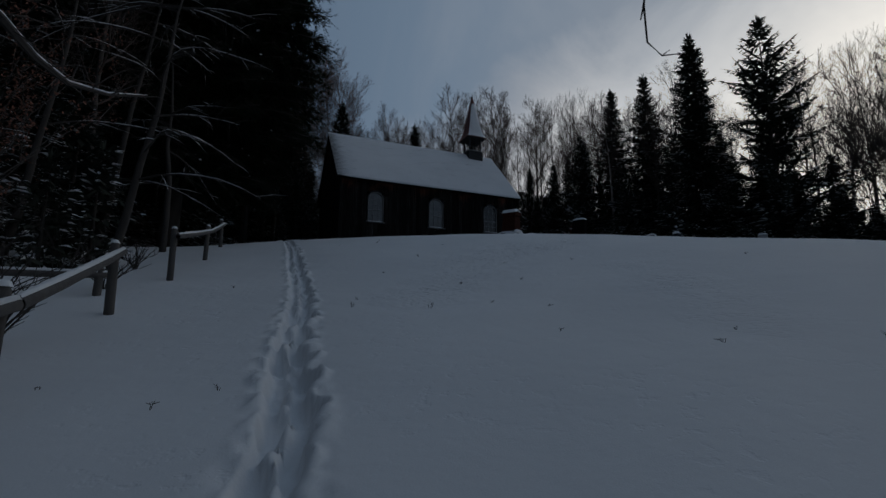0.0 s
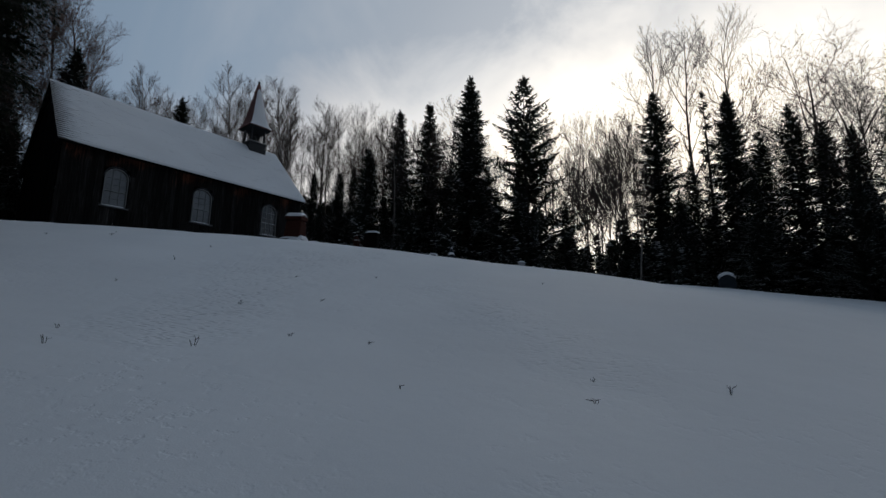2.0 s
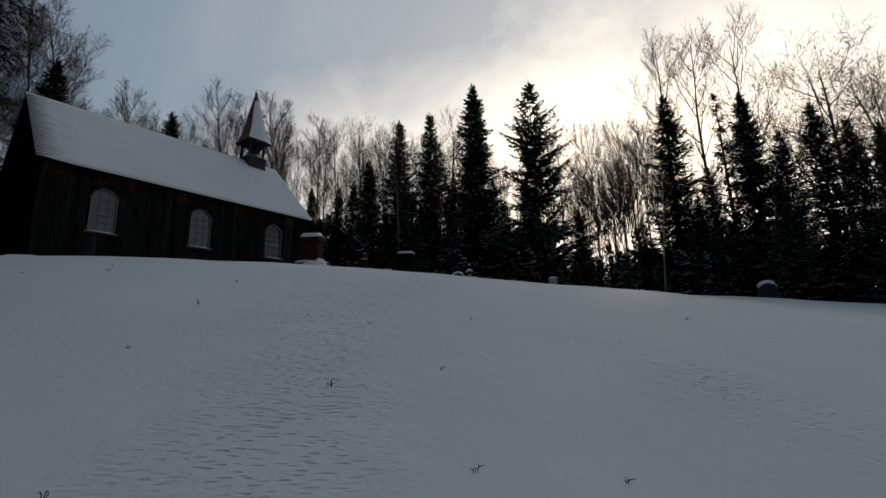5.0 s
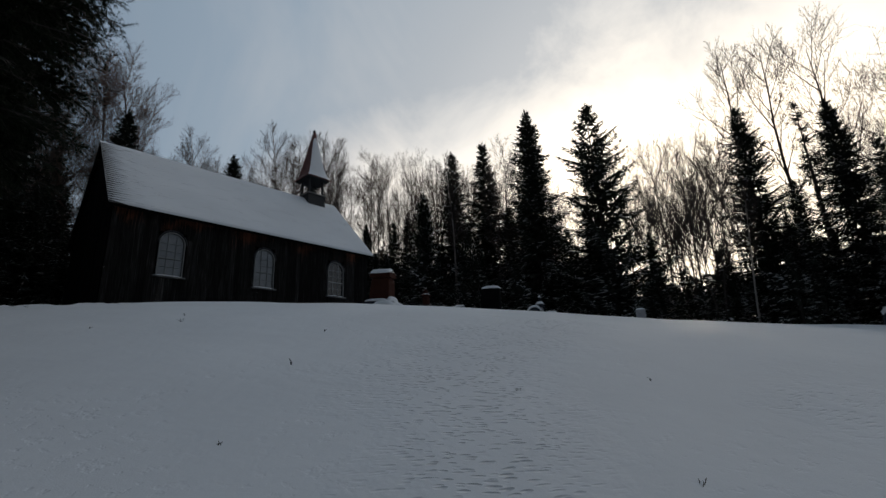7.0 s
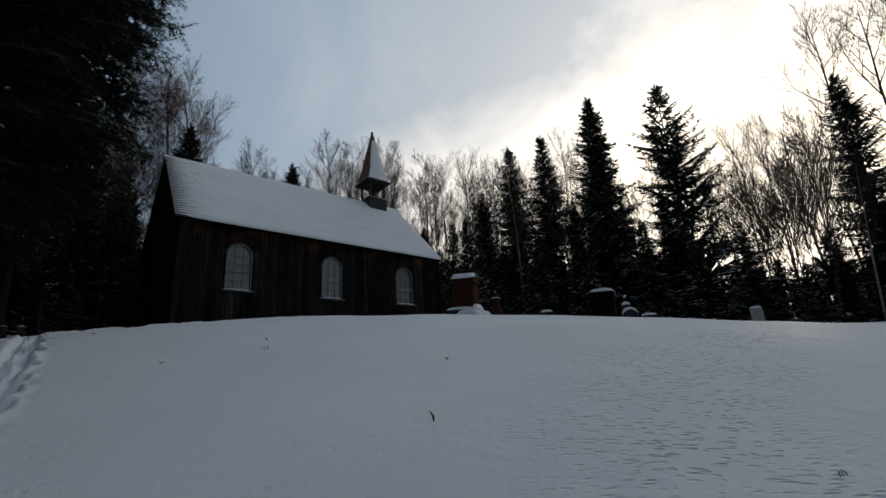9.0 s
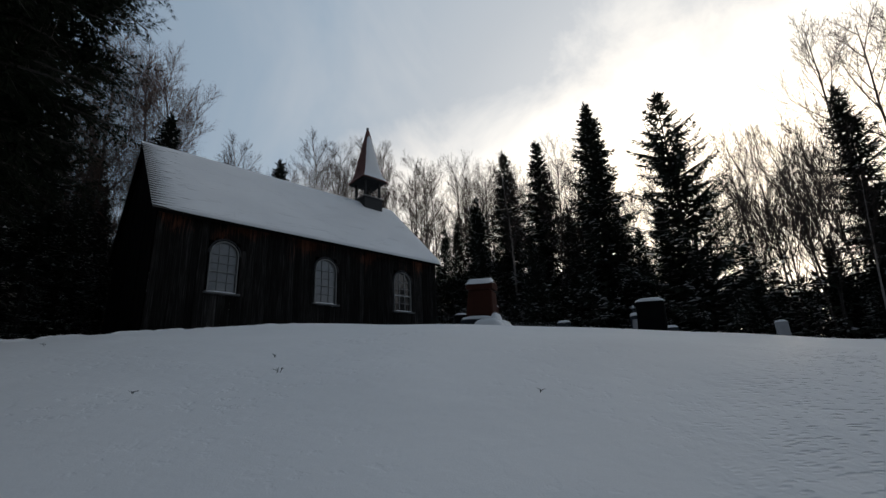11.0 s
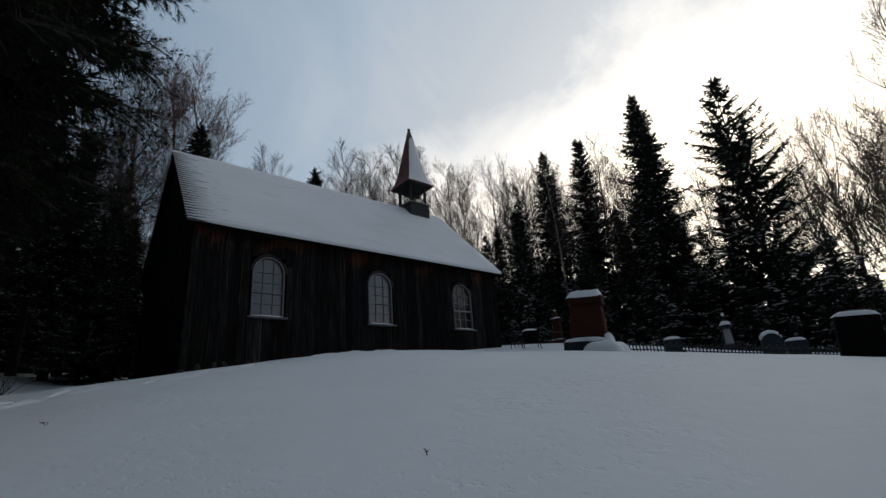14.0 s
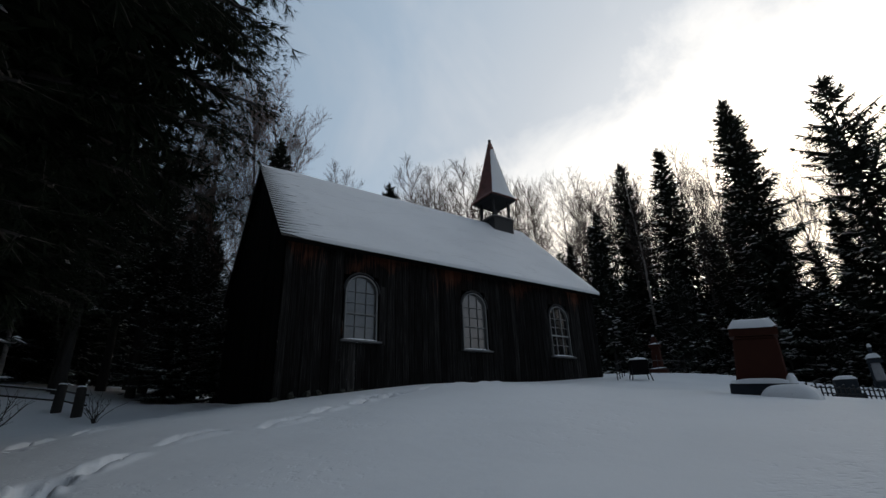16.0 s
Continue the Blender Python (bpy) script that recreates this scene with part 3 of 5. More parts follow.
def build_window(cx, half, sill):
    win = part("window", from_bm("window", window_frame(cx, half, sill), WHITE_TRIM), chapel, "round-headed sash window with pale worn frame")
    depth = Y0 + 0.05
    pts = arch(cx, half - 0.045, sill + 0.05, WIN_SPRING, WIN_TOP - 0.05, 14)
    # first two windows have the sky's reflection in their pane colour, the third is dark glass
    part("pane", mesh_of("pane", [Vector((x, depth, z)) for x, z in pts] + [Vector((x, depth + 0.008, z)) for x, z in pts],
                         [tuple(range(len(pts))), tuple(reversed(range(len(pts), 2 * len(pts))))] + [(i, i + len(pts), (i + 1) % len(pts) + len(pts), (i + 1) % len(pts)) for i in range(len(pts))], CLEAR_PANE if cx > 15 else SKY_PANE), win)
    meet = sill + 0.74
    bars = [("meeting_rail", cx, 2 * half - 0.07, 0.045, meet, 0.03)]
    for k in (-1, 1):
        wide = 0.022 if cx > 15 else 0.013
        bars.append(("glazing_bar", cx + k * half * 0.33, wide, meet - sill - 0.05, sill + 0.05, 0.012))
        top = WIN_SPRING + (WIN_TOP - WIN_SPRING - 0.04) * math.sqrt(1 - 0.33 ** 2)
        bars.append(("glazing_bar", cx + k * half * 0.33, wide, top - meet - 0.05, meet + 0.05, 0.012))
    for z in (sill + 0.40, meet + 0.33, meet + 0.66):
        bars.append(("glazing_bar", cx, 2 * half - 0.07, 0.013, z, 0.010))
    for name, x, w, h, z, d in bars:
        part(name, from_bm(name, moved(block(w, 0.02 + d, h, 0.003), pose(x, depth - 0.012 - d / 2, z)), BRIGHT_BAR if cx > 15 else WHITE_TRIM if name == "meeting_rail" else MUNTIN), win)
    part("sill", from_bm("sill", moved(block(2 * half + 0.22, 0.17, 0.05, 0.006), pose(cx, Y0 - 0.075, sill - 0.05)), TRIM), win)
    # hood moulding over the arch
    verts, faces = [], []
    tube(verts, faces, [Vector((cx + (half + 0.05) * math.cos(a), Y0 - 0.035, WIN_SPRING + (WIN_TOP - WIN_SPRING + 0.06) * math.sin(a))) for a in np.linspace(0, math.pi, 15)], [0.035] * 15, 5)
    part("hood", mesh_of("hood", verts, faces, DARK_TRIM), win)
    v, f = mound(half + 0.08, 0.075, 0.045, int(cx * 10))
    snow = tagged(new("sill_snow", mesh_of("sill_snow", v, f, SNOW_CAP, True)), "thin line of snow on a chapel window sill", "snow", "snow on the window sills")
    snow.location = (cx, Y0 - 0.085, sill - 0.002)


def window_frame(cx, half, sill):
    """The casing: an arch-shaped ring with depth."""
    outer = arch(cx, half, sill, WIN_SPRING, WIN_TOP, 14)
    inner = arch(cx, half - 0.04, sill + 0.045, WIN_SPRING, WIN_TOP - 0.04, 14)
    bm = bmesh.new()
    rings = []
    for pts, y in ((outer, Y0 - 0.045), (inner, Y0 - 0.045), (inner, Y0 + 0.07), (outer, Y0 + 0.07)):
        rings.append([bm.verts.new((x, y, z)) for x, z in pts])
    n = len(outer)
    for a, b in zip(rings, rings[1:] + rings[:1]):
        for i in range(n):
            bm.faces.new((a[i], a[(i + 1) % n], b[(i + 1) % n], b[i]))
    bmesh.ops.recalc_face_normals(bm, faces=bm.faces)
    return bm


for w in WINDOWS:
    build_window(*w)


def build_belfry():
    cx, cy = 16.42, YR
    base_half, top_z = 0.60, 13.68
    box = block(base_half * 2, base_half * 2, top_z - 12.55, 0.01)
    tower = part("belfry", from_bm("belfry", moved(box, pose(cx, cy, 12.55)), DARK_TRIM), chapel, "open bell turret with posts and a red-shingled spire")
    part("ledge", from_bm("ledge", moved(block(base_half * 2 + 0.14, base_half * 2 + 0.14, 0.06, 0.01), pose(cx, cy, top_z)), TRIM), tower)
    for sx in (-1, 1):
        for sy in (-1, 1):
            part("post", from_bm("post", moved(block(0.12, 0.12, 1.06, 0.01), pose(cx + sx * 0.47, cy + sy * 0.47, top_z + 0.06)), DARK_TRIM), tower)
    eave = 14.74
    part("soffit", from_bm("soffit", moved(block(1.56, 1.56, 0.08, 0.01), pose(cx, cy, eave - 0.02)), DARK_TRIM), tower)
    # the spire, its foot flared, in courses
    verts, faces = [], []
    prof = [(0.0, 0.84), (0.28, 0.67), (0.62, 0.56), (3.55, 0.055)]
    levels = []
    for (z0, h0), (z1, h1) in zip(prof, prof[1:]):
        k = max(1, int((z1 - z0) / 0.16))
        for i in range(k):
            f0, f1 = i / k, (i + 1) / k
            levels.append((z0 + (z1 - z0) * f0, h0 + (h1 - h0) * f0 + 0.012))
            levels.append((z0 + (z1 - z0) * f1, h0 + (h1 - h0) * f1))
    for z, h in levels:
        for sx, sy in ((-1, -1), (1, -1), (1, 1), (-1, 1)):
            verts.append(Vector((cx + sx * h, cy + sy * h, eave + 0.06 + z)))
    for i in range(len(levels) - 1):
        for k in range(4):
            a, b = i * 4 + k, i * 4 + (k + 1) % 4
            faces.append((a, b, b + 4, a + 4))
    faces.append((0, 3, 2, 1))
    part("spire", mesh_of("spire", verts, faces, RED_SHINGLE), tower, "steep four-sided spire in dull red shingles")
    bm = bmesh.new()
    bmesh.ops.create_uvsphere(bm, u_segments=10, v_segments=7, radius=0.085, matrix=pose(cx, cy, eave + 3.72))
    part("finial", from_bm("finial", joined(bm, moved(block(0.12, 0.12, 0.16, 0.01), pose(cx, cy, eave + 3.54))), DARK_TRIM, True), tower)
    # bell on its yoke
    bellv, bellf = [], []
    tube(bellv, bellf, [Vector((cx, cy, top_z + z)) for z in (0.22, 0.26, 0.42, 0.58, 0.64)], [0.26, 0.22, 0.15, 0.12, 0.05], 12)
    part("bell", mesh_of("bell", bellv, bellf, IRON, True), tower)
    part("yoke", from_bm("yoke", moved(block(0.9, 0.09, 0.09, 0.01), pose(cx, cy, top_z + 0.62)), DARK_TRIM), tower)
    # snow on the south face of the spire and on the ledge
    verts, faces = [], []
    rows = 12
    for i in range(rows + 1):
        z = 0.02 + (3.05 - 0.02) * i / rows
        h = np.interp(z, [p[0] for p in prof], [p[1] for p in prof])
        wob = 0.03 * noise.noise((i * 0.8, 1.0, 2.0))
        for k in range(7):
            f = k / 6 * 2 - 1
            w = h * (0.97 if i < rows else 0.5) + wob
            puff = 0.045 * (1 - abs(f) ** 4) + 0.006
            verts.append(Vector((cx + f * w, cy - h - puff, eave + 0.06 + z + 0.01)))
    for i in range(rows):
        for k in range(6):
            a = i * 7 + k
            faces.append((a, a + 1, a + 8, a + 7))
    tagged(new("spire_snow", mesh_of("spire_snow", verts, faces, SNOW_CAP, True)), "snow clinging to one face of the spire", "snow")
    v, f = mound(0.64, 0.64, 0.05, 4)
    ledge = tagged(new("ledge_snow", mesh_of("ledge_snow", v, f, SNOW_CAP, True)), "snow lying on the ledge of the bell turret", "snow")
    ledge.location = (cx, cy, top_z + 0.055)


build_belfry()

# ---- trees ----
def grow_spruce(seed, height, radius, droop=0.35, gap=0.5, bare=0.06, density=1.0, lean=0.0, coarse=1.0):
    """Trunk, needle sprays and snow pads of one spruce, standing at the origin."""
    rng = random.Random(seed)
    tv, tf = [], []
    bend = Vector((rng.uniform(-1, 1), rng.uniform(-1, 1), 0)) * 0.01 * height + Vector((lean, 0, 0))
    axis = [Vector((0, 0, height * f)) + bend * f * f for f in (0, 0.2, 0.45, 0.7, 0.88, 1.0)]
    base = 0.0105 * height + 0.04
    tube(tv, tf, axis, [base * k for k in (1.15, 0.85, 0.62, 0.36, 0.16, 0.03)], 7)
    nv, nf, sv, sf = [], [], [], []

    def spray(p, d, up, length, width):
        a = d.cross(up)
        a = a.normalized() if a.length > 1e-4 else Vector((1, 0, 0))
        k = len(nv)
        nv.extend((p, p + d * length * 0.45 + a * width, p + d * length, p + d * length * 0.45 - a * width))
        nf.append((k, k + 1, k + 2, k + 3))

    z = height * bare
    while z < height * 0.985:
        f = z / height
        core = Vector((0, 0, z)) + bend * f * f
        reach = radius * (1 - f) ** 0.85 * rng.uniform(0.85, 1.12) + 0.12
        if f < 0.12:
            reach *= 0.75
        count = max(4, int((5 + 3 * (1 - f)) * density))
        for i in range(count):
            a = 2 * math.pi * (i + rng.random()) / count
            long = reach * rng.uniform(0.6, 1.15)
            if rng.random() < gap * 0.12:
                continue
            out = Vector((math.cos(a), math.sin(a), 0))
            rise = 0.45 * f - droop * (1 - f) * 0.6 + rng.uniform(-0.1, 0.1)
            steps = max(3, int(long / (0.34 * coarse)))
            prev = core
            for s in range(1, steps + 1):
                g = s / steps
                p = core + out * long * g + Vector((0, 0, long * (rise * g - droop * 0.5 * g * g + 0.28 * g ** 3)))
                d = (p - prev).normalized()
                side = d.cross(Vector((0, 0, 1))).normalized()
                size = (0.85 * coarse * (1 - 0.5 * g) * min(1.0, long * 0.7 + 0.3)) * (0.75 + 0.5 * rng.random())
                for sg in (-1, 1):
                    way = (d * 0.75 + side * sg * 0.75 + Vector((0, 0, rng.uniform(-0.55, 0.12)))).normalized()
                    if g > 0.45 and coarse < 1.05:
                        spray(p, (way + d * 0.28).normalized(), Vector((0, 0, 1)), size * 1.05, size * 0.13)
                        spray(p, (way - d * 0.25).normalized(), Vector((0.2, 0, 1)), size * 0.85, size * 0.13)
                    else:
                        spray(p, way, Vector((0, 0, 1)), size, size * 0.2)
                    way = (d * 0.4 + side * sg * 0.6 + Vector((0, 0, rng.uniform(-0.9, -0.2)))).normalized()
                    spray(p - d * 0.12, way, Vector((rng.uniform(-0.5, 0.5), 0.3, 0.8)), size * 0.9, size * (0.12 if g > 0.45 else 0.2))
                spray(prev, d, Vector((rng.uniform(-0.3, 0.3), 0, 1)), (p - prev).length * 1.35, 0.09)
                for sg in (-1, 0, 1):
                    if g < 0.3 or rng.random() > 0.66 * (1.2 - f):
                        continue
                    way = (d * (0.75 if sg else 1.0) + side * sg * 0.7 + Vector((0, 0, rng.uniform(-0.4, 0.0)))).normalized()
                    across = way.cross(Vector((0, 0, 1))).normalized()
                    long_s, w = size * rng.uniform(0.35, 0.9), size * rng.uniform(0.07, 0.16)
                    c = p + way * size * rng.uniform(0.0, 0.25) + Vector((0, 0, 0.05))
                    k = len(sv)
                    sv.extend((c, c + way * long_s * 0.5 + across * w, c + way * long_s, c + way * long_s * 0.5 - across * w, c + way * long_s * 0.45 + Vector((0, 0, w * 0.7))))
                    sf.extend(((k, k + 1, k + 4), (k + 1, k + 2, k + 4), (k + 2, k + 3, k + 4), (k + 3, k, k + 4)))
            # tip
            spray(p, d, Vector((0, 0, 1)), 0.3, 0.06)
        z += (0.26 + 0.34 * (1 - f)) * rng.uniform(0.8, 1.2) / max(density, 0.5) ** 0.5
    tip = axis[-1]
    for i in range(5):
        spray(tip - Vector((0, 0, 0.5)), Vector((rng.uniform(-0.25, 0.25), rng.uniform(-0.25, 0.25), 1)).normalized(), Vector((1, 0.3 * i, 0)), 0.75, 0.05)
    return (tv, tf), (nv, nf), (sv, sf)


def make_spruce(name, seed, height, radius, label, group="spruces at the clearing's edge", **kw):
    (tv, tf), (nv, nf), (sv, sf) = grow_spruce(seed, height, radius, **kw)
    tree = thing(name, (0, 0, 0), label, "tree", group)
    part("trunk", mesh_of("trunk", tv, tf, BARK, True), tree)
    part("crown", mesh_of("crown", nv, nf, NEEDLE), tree)
    tagged(part("bough_snow", mesh_of("bough_snow", sv, sf, SNOW_CAP), tree, "small pads of snow on the boughs"), kind="stuff")
    return tree


def grow_bare(seed, height, angle=38, stems=1, levels=4, thick=1.0, first=0.4, reach=0.34, kids=(15, 9, 7, 4), rise=0.10, crook=0.06, splay=0.2):
    """A leafless tree: trunk tubes and, apart from them, the limbs down to the finest twigs."""
    rng = random.Random(seed)
    tv, tf, lv, lf = [], [], [], []

    def limb(p, d, length, r, level):
        n = (7, 5, 4, 3, 1)[level]
        pts, rad = [p], [r]
        for i in range(n):
            sway = crook * (0.35, 1.0, 1.5, 2.0, 2.2)[level]
            d = (d + Vector((rng.gauss(0, sway), rng.gauss(0, sway), rng.gauss(0, sway) * 0.6 + (rise if level else 0.02)))).normalized()
            p = p + d * length / n
            pts.append(p)
            rad.append(r * (1 - 0.86 * ((i + 1) / n) ** 0.9))
        if level >= levels:
            side = d.cross(Vector((rng.uniform(-1, 1), rng.uniform(-1, 1), 0.3))).normalized() * r
            m = len(lv)
            lv.extend((pts[0] - side, pts[0] + side, pts[-1]))
            lf.append((m, m + 1, m + 2))
            return
        v, f = (lv, lf) if level else (tv, tf)
        tube(v, f, pts, rad, (7, 5, 3, 3)[level])
        count = kids[level] + rng.randint(-1, 1)
        start = first if level == 0 else 0.18
        turn = rng.uniform(0, 6.28)
        for k in range(count):
            g = start + (0.97 - start) * (k + rng.random() * 0.8) / count
            i = min(int(g * n), n - 1)
            fr = g * n - i
            q = pts[i].lerp(pts[i + 1], fr)
            dd = (pts[i + 1] - pts[i]).normalized()
            side = dd.orthogonal().normalized()
            turn += 2.4 + rng.uniform(-0.5, 0.5)
            side.rotate(Matrix.Rotation(turn, 3, dd))
            lean = radians(angle * rng.uniform(0.7, 1.25) * (1.0, 0.95, 0.9, 0.9)[level])
            away = dd * math.cos(lean) + side * math.sin(lean)
            here = rad[i] * (1 - fr) + rad[i + 1] * fr
            if level == 0:
                h = (g - start) / (1 - start)
                long = height * reach * (0.62 + 0.75 * h * (1 - h) - 0.30 * h) * rng.uniform(0.7, 1.25)
            else:
                long = length * (0.62 - 0.30 * g) * rng.uniform(0.7, 1.3)
            limb(q, away, long, max(here * rng.uniform(0.45, 0.7), (0.035, 0.018, 0.011, 0.008)[level]), level + 1)

    for s in range(stems):
        a = 2 * math.pi * (s + rng.random() * 0.6) / stems
        tilt = Vector((math.cos(a), math.sin(a), 0)) * (0.02 if stems == 1 else splay * rng.uniform(0.3, 1.0))
        foot = Vector((math.cos(a), math.sin(a), 0)) * (0.0 if stems == 1 else 0.3)
        limb(foot, (Vector((0, 0, 1)) + tilt).normalized(), height * (0.9 if stems == 1 else rng.uniform(0.6, 0.85)), thick * 0.0082 * height / stems ** 0.45, 0)
    return (tv, tf), (lv, lf)


def make_bare(name, seed, height, label, bark, twig, group="bare trees behind the clearing", **kw):
    (tv, tf), (lv, lf) = grow_bare(seed, height, **kw)
    k = height / max(v.z for v in lv)
    tv, lv = [v * k for v in tv], [v * k for v in lv]
    tree = thing(name, (0, 0, 0), label, "tree", group)
    part("trunk", mesh_of("trunk", tv, tf, bark, True), tree)
    part("crown", mesh_of("crown", lv, lf, twig), tree)
    return tree


def plant(model, x, y, scale=1.0, turn=0.0, tall=None, first=[]):
    """Set a tree on the ground; the first planting of a model is the model itself."""
    h = tall if tall else scale
    m = pose(x, y, ground_at(x, y) - 0.12, 0, 0, turn) @ Matrix.Diagonal((scale, scale, h, 1))
    if model not in first:
        first.append(model)
        model.matrix_basis = m
        return model
    return copy_thing_scaled(model, m)


def copy_thing_scaled(model, m):
    made = copy_thing(model, Matrix())
    made.matrix_basis = m
    return made


SP = [
    make_spruce("spruce", 11, 20.0, 3.6, "tall narrow dark spruce dusted with snow", droop=0.45, density=1.15),
    make_spruce("spruce", 12, 20.0, 6.2, "broad open-branched spruce dusted with snow", droop=0.18, gap=2.2, density=0.86),
    make_spruce("spruce", 13, 20.0, 3.4, "slender pointed dark spruce", droop=0.5, density=1.1),
    make_spruce("spruce", 14, 20.0, 4.6, "full dark spruce with snow on its lower boughs", droop=0.4, density=0.95),
    make_spruce("spruce", 15, 20.0, 1.9, "thin ragged half-dead spruce", droop=0.3, gap=4.0, density=0.6, bare=0.25),
]
SP.append(make_spruce("spruce", 18, 20.0, 3.9, "dark spruce deep in the surrounding wood", "spruces of the surrounding wood", droop=0.4, density=0.6, coarse=1.7))
SP.append(make_spruce("spruce", 19, 20.0, 3.6, "spruce with a long bare stem standing in snow", "spruces of the surrounding wood", droop=0.4, density=0.8, bare=0.3))
SCALE = 1 / 20.0
# x, y, height, model
FRONT = [(37.8, 27.8, 23.0, 0), (38.5, 21.9, 21.5, 1), (38.4, 34.0, 21.3, 2), (36.3, 36.7, 19.8, 2), (44.4, 11.7, 19.0, 3), (46.7, 7.9, 19.0, 4), (45.7, 6.0, 18.2, 0),
         (43.0, 1.7, 15.0, 3), (43.2, 0.0, 13.6, 0), (40.5, -3.7, 14.6, 3), (30.8, 40.0, 11.0, 3), (31.7, 36.7, 13.6, 3)]
SECOND = [(33.3, 32.3, 9.6, 1), (29.9, 43.2, 11.2, 0), (39.3, 25.6, 10.8, 3), (14.0, 38.0, 13.2, 0), (7.3, 37.8, 13.8, 0), (39.8, 18.8, 8.5, 3), (42.5, 14.3, 7.5, 3),
          (43.6, 10.0, 9.0, 3), (40.9, 4.4, 9.5, 3), (39.2, -1.0, 9.0, 1), (38.6, -6.5, 12.5, 3), (37.3, 30.7, 12.0, 3), (40.3, 30.5, 15.0, 0), (34.8, 39.5, 14.0, 2),
          (24.0, 41.0, 8.5, 3), (26.6, 43.0, 9.5, 3), (22.3, 44.0, 9.5, 0), (28.2, 39.5, 7.5, 3), (33.6, 36.0, 9.0, 3), (36.0, 33.5, 9.5, 3),
          (44.2, 4.0, 13.5, 3), (45.6, 9.3, 12.0, 3), (43.6, -1.6, 13.0, 0), (41.0, 33.0, 14.5, 3), (34.2, 41.6, 12.5, 3), (27.4, 46.5, 11.5, 2), (41.8, 24.6, 13.5, 0), (42.2, 28.6, 14.0, 3), (41.2, 36.5, 14.0, 2)]
for i, (x, y, h, k) in enumerate(FRONT + SECOND):
    plant(SP[k], x, y, h * SCALE, 47 * i, h * SCALE)

BT = [
    make_bare("bare_tree", 21, 24.0, "tall slim leafless forest tree", GREY_BARK, TAN_TWIG, angle=34, first=0.42, reach=0.26),
    make_bare("bare_tree", 22, 24.0, "tall leafless tree with upswept limbs", GREY_BARK, TAN_TWIG, angle=42, first=0.36, reach=0.32, rise=0.13),
    make_bare("bare_tree", 23, 20.0, "wide-crowned leafless tree with stout fanning limbs", BARK, TAN_TWIG, angle=56, first=0.36, reach=0.52, thick=1.6, kids=(13, 11, 8, 5), rise=0.09, crook=0.10),
    make_bare("bare_tree", 24, 16.0, "many-stemmed leafless tree with upright twigs", GREY_BARK, TAN_TWIG, angle=30, stems=5, thick=0.75, first=0.25, reach=0.42, kids=(9, 9, 6, 4), rise=0.10, splay=0.30),
    make_bare("birch", 25, 22.0, "pale-barked leafless birch with fine twigs", PALE_BARK, TAN_TWIG, angle=32, first=0.40, reach=0.25),
]
# crown behind the chapel, its rosy sunlight painted into the twigs
BT.append(make_bare("bare_tree", 26, 19.0, "round-crowned leafless tree full of fine twigs", GREY_BARK, SUNLIT_TWIG, angle=42, first=0.25, reach=0.33, kids=(22, 11, 8, 5), rise=0.13, crook=0.08))
BH = (24.0, 24.0, 20.0, 16.0, 22.0, 19.0)
BARE = [(42.2, 17.3, 17.0, 3), (40.7, 15.0, 15.8, 3), (48.0, 12.2, 28.0, 0), (48.5, 9.4, 28.0, 0), (46.9, 5.8, 28.0, 1), (48.8, 0.6, 25.0, 2), (42.7, -2.5, 18.0, 2),
        (30.6, 49.5, 24.0, 4), (27.1, 56.2, 24.5, 4), (28.6, 55.4, 25.0, 0), (34.9, 48.9, 22.5, 0), (36.8, 47.4, 22.0, 1), (38.7, 45.7, 23.0, 1), (46.0, 37.1, 25.5, 1),
        (38.0, 40.7, 20.5, 0), (6.6, 39.9, 21.0, 5), (8.6, 39.6, 20.2, 5), (5.2, 42.0, 20.5, 5), (14.9, 46.2, 18.0, 4), (40.2, 12.6, 11.0, 4)]
for i, (x, y, h, k) in enumerate(BARE):
    plant(BT[k], x, y, h / BH[k] * (0.85 if k == 5 else 1.0), 71 * i + 13, h / BH[k])
rng = random.Random(31)
# the belt of bare wood behind the first trees, from behind the chapel round to the far side
for i in range(120):
    a = radians(-14 + 114 * (i + rng.random()) / 120)
    d = rng.uniform(46, 70)
    k = rng.choice((0, 1, 1, 4, 0, 0))
    x, y = 1 + d * math.cos(a), 4 + d * math.sin(a)
    h = rng.uniform(15, 21) * (1.0 + 0.008 * (d - 46)) / BH[k]
    plant(BT[k], x, y, h * rng.uniform(0.7, 0.95), rng.uniform(0, 360), h)

# a thicker stand behind the tallest spruces
for i in range(16):
    a = radians(31 + 18 * (i + rng.random()) / 16)
    d = rng.uniform(44, 56)
    k = rng.choice((0, 1, 4, 0, 1))
    h = rng.uniform(15, 18.5) / BH[k]
    plant(BT[k], 1 + d * math.cos(a), 4 + d * math.sin(a), h * rng.uniform(0.75, 1.0), rng.uniform(0, 360), h)


# saplings and brush that close the view under the first trees
SAP = make_spruce("young_spruce", 16, 5.0, 1.9, "young bushy spruce with snow on its boughs", "young spruces under the trees", droop=0.3, density=0.7, bare=0.02, coarse=1.1)
for i in range(76):
    a = radians(-20 + 96 * (i + rng.random()) / 76)
    d = rng.uniform(39, 46)
    k = rng.uniform(0.5, 1.25)
    plant(SAP, 1 + d * math.cos(a), 4 + d * math.sin(a), k * 1.1, rng.uniform(0, 360), k)
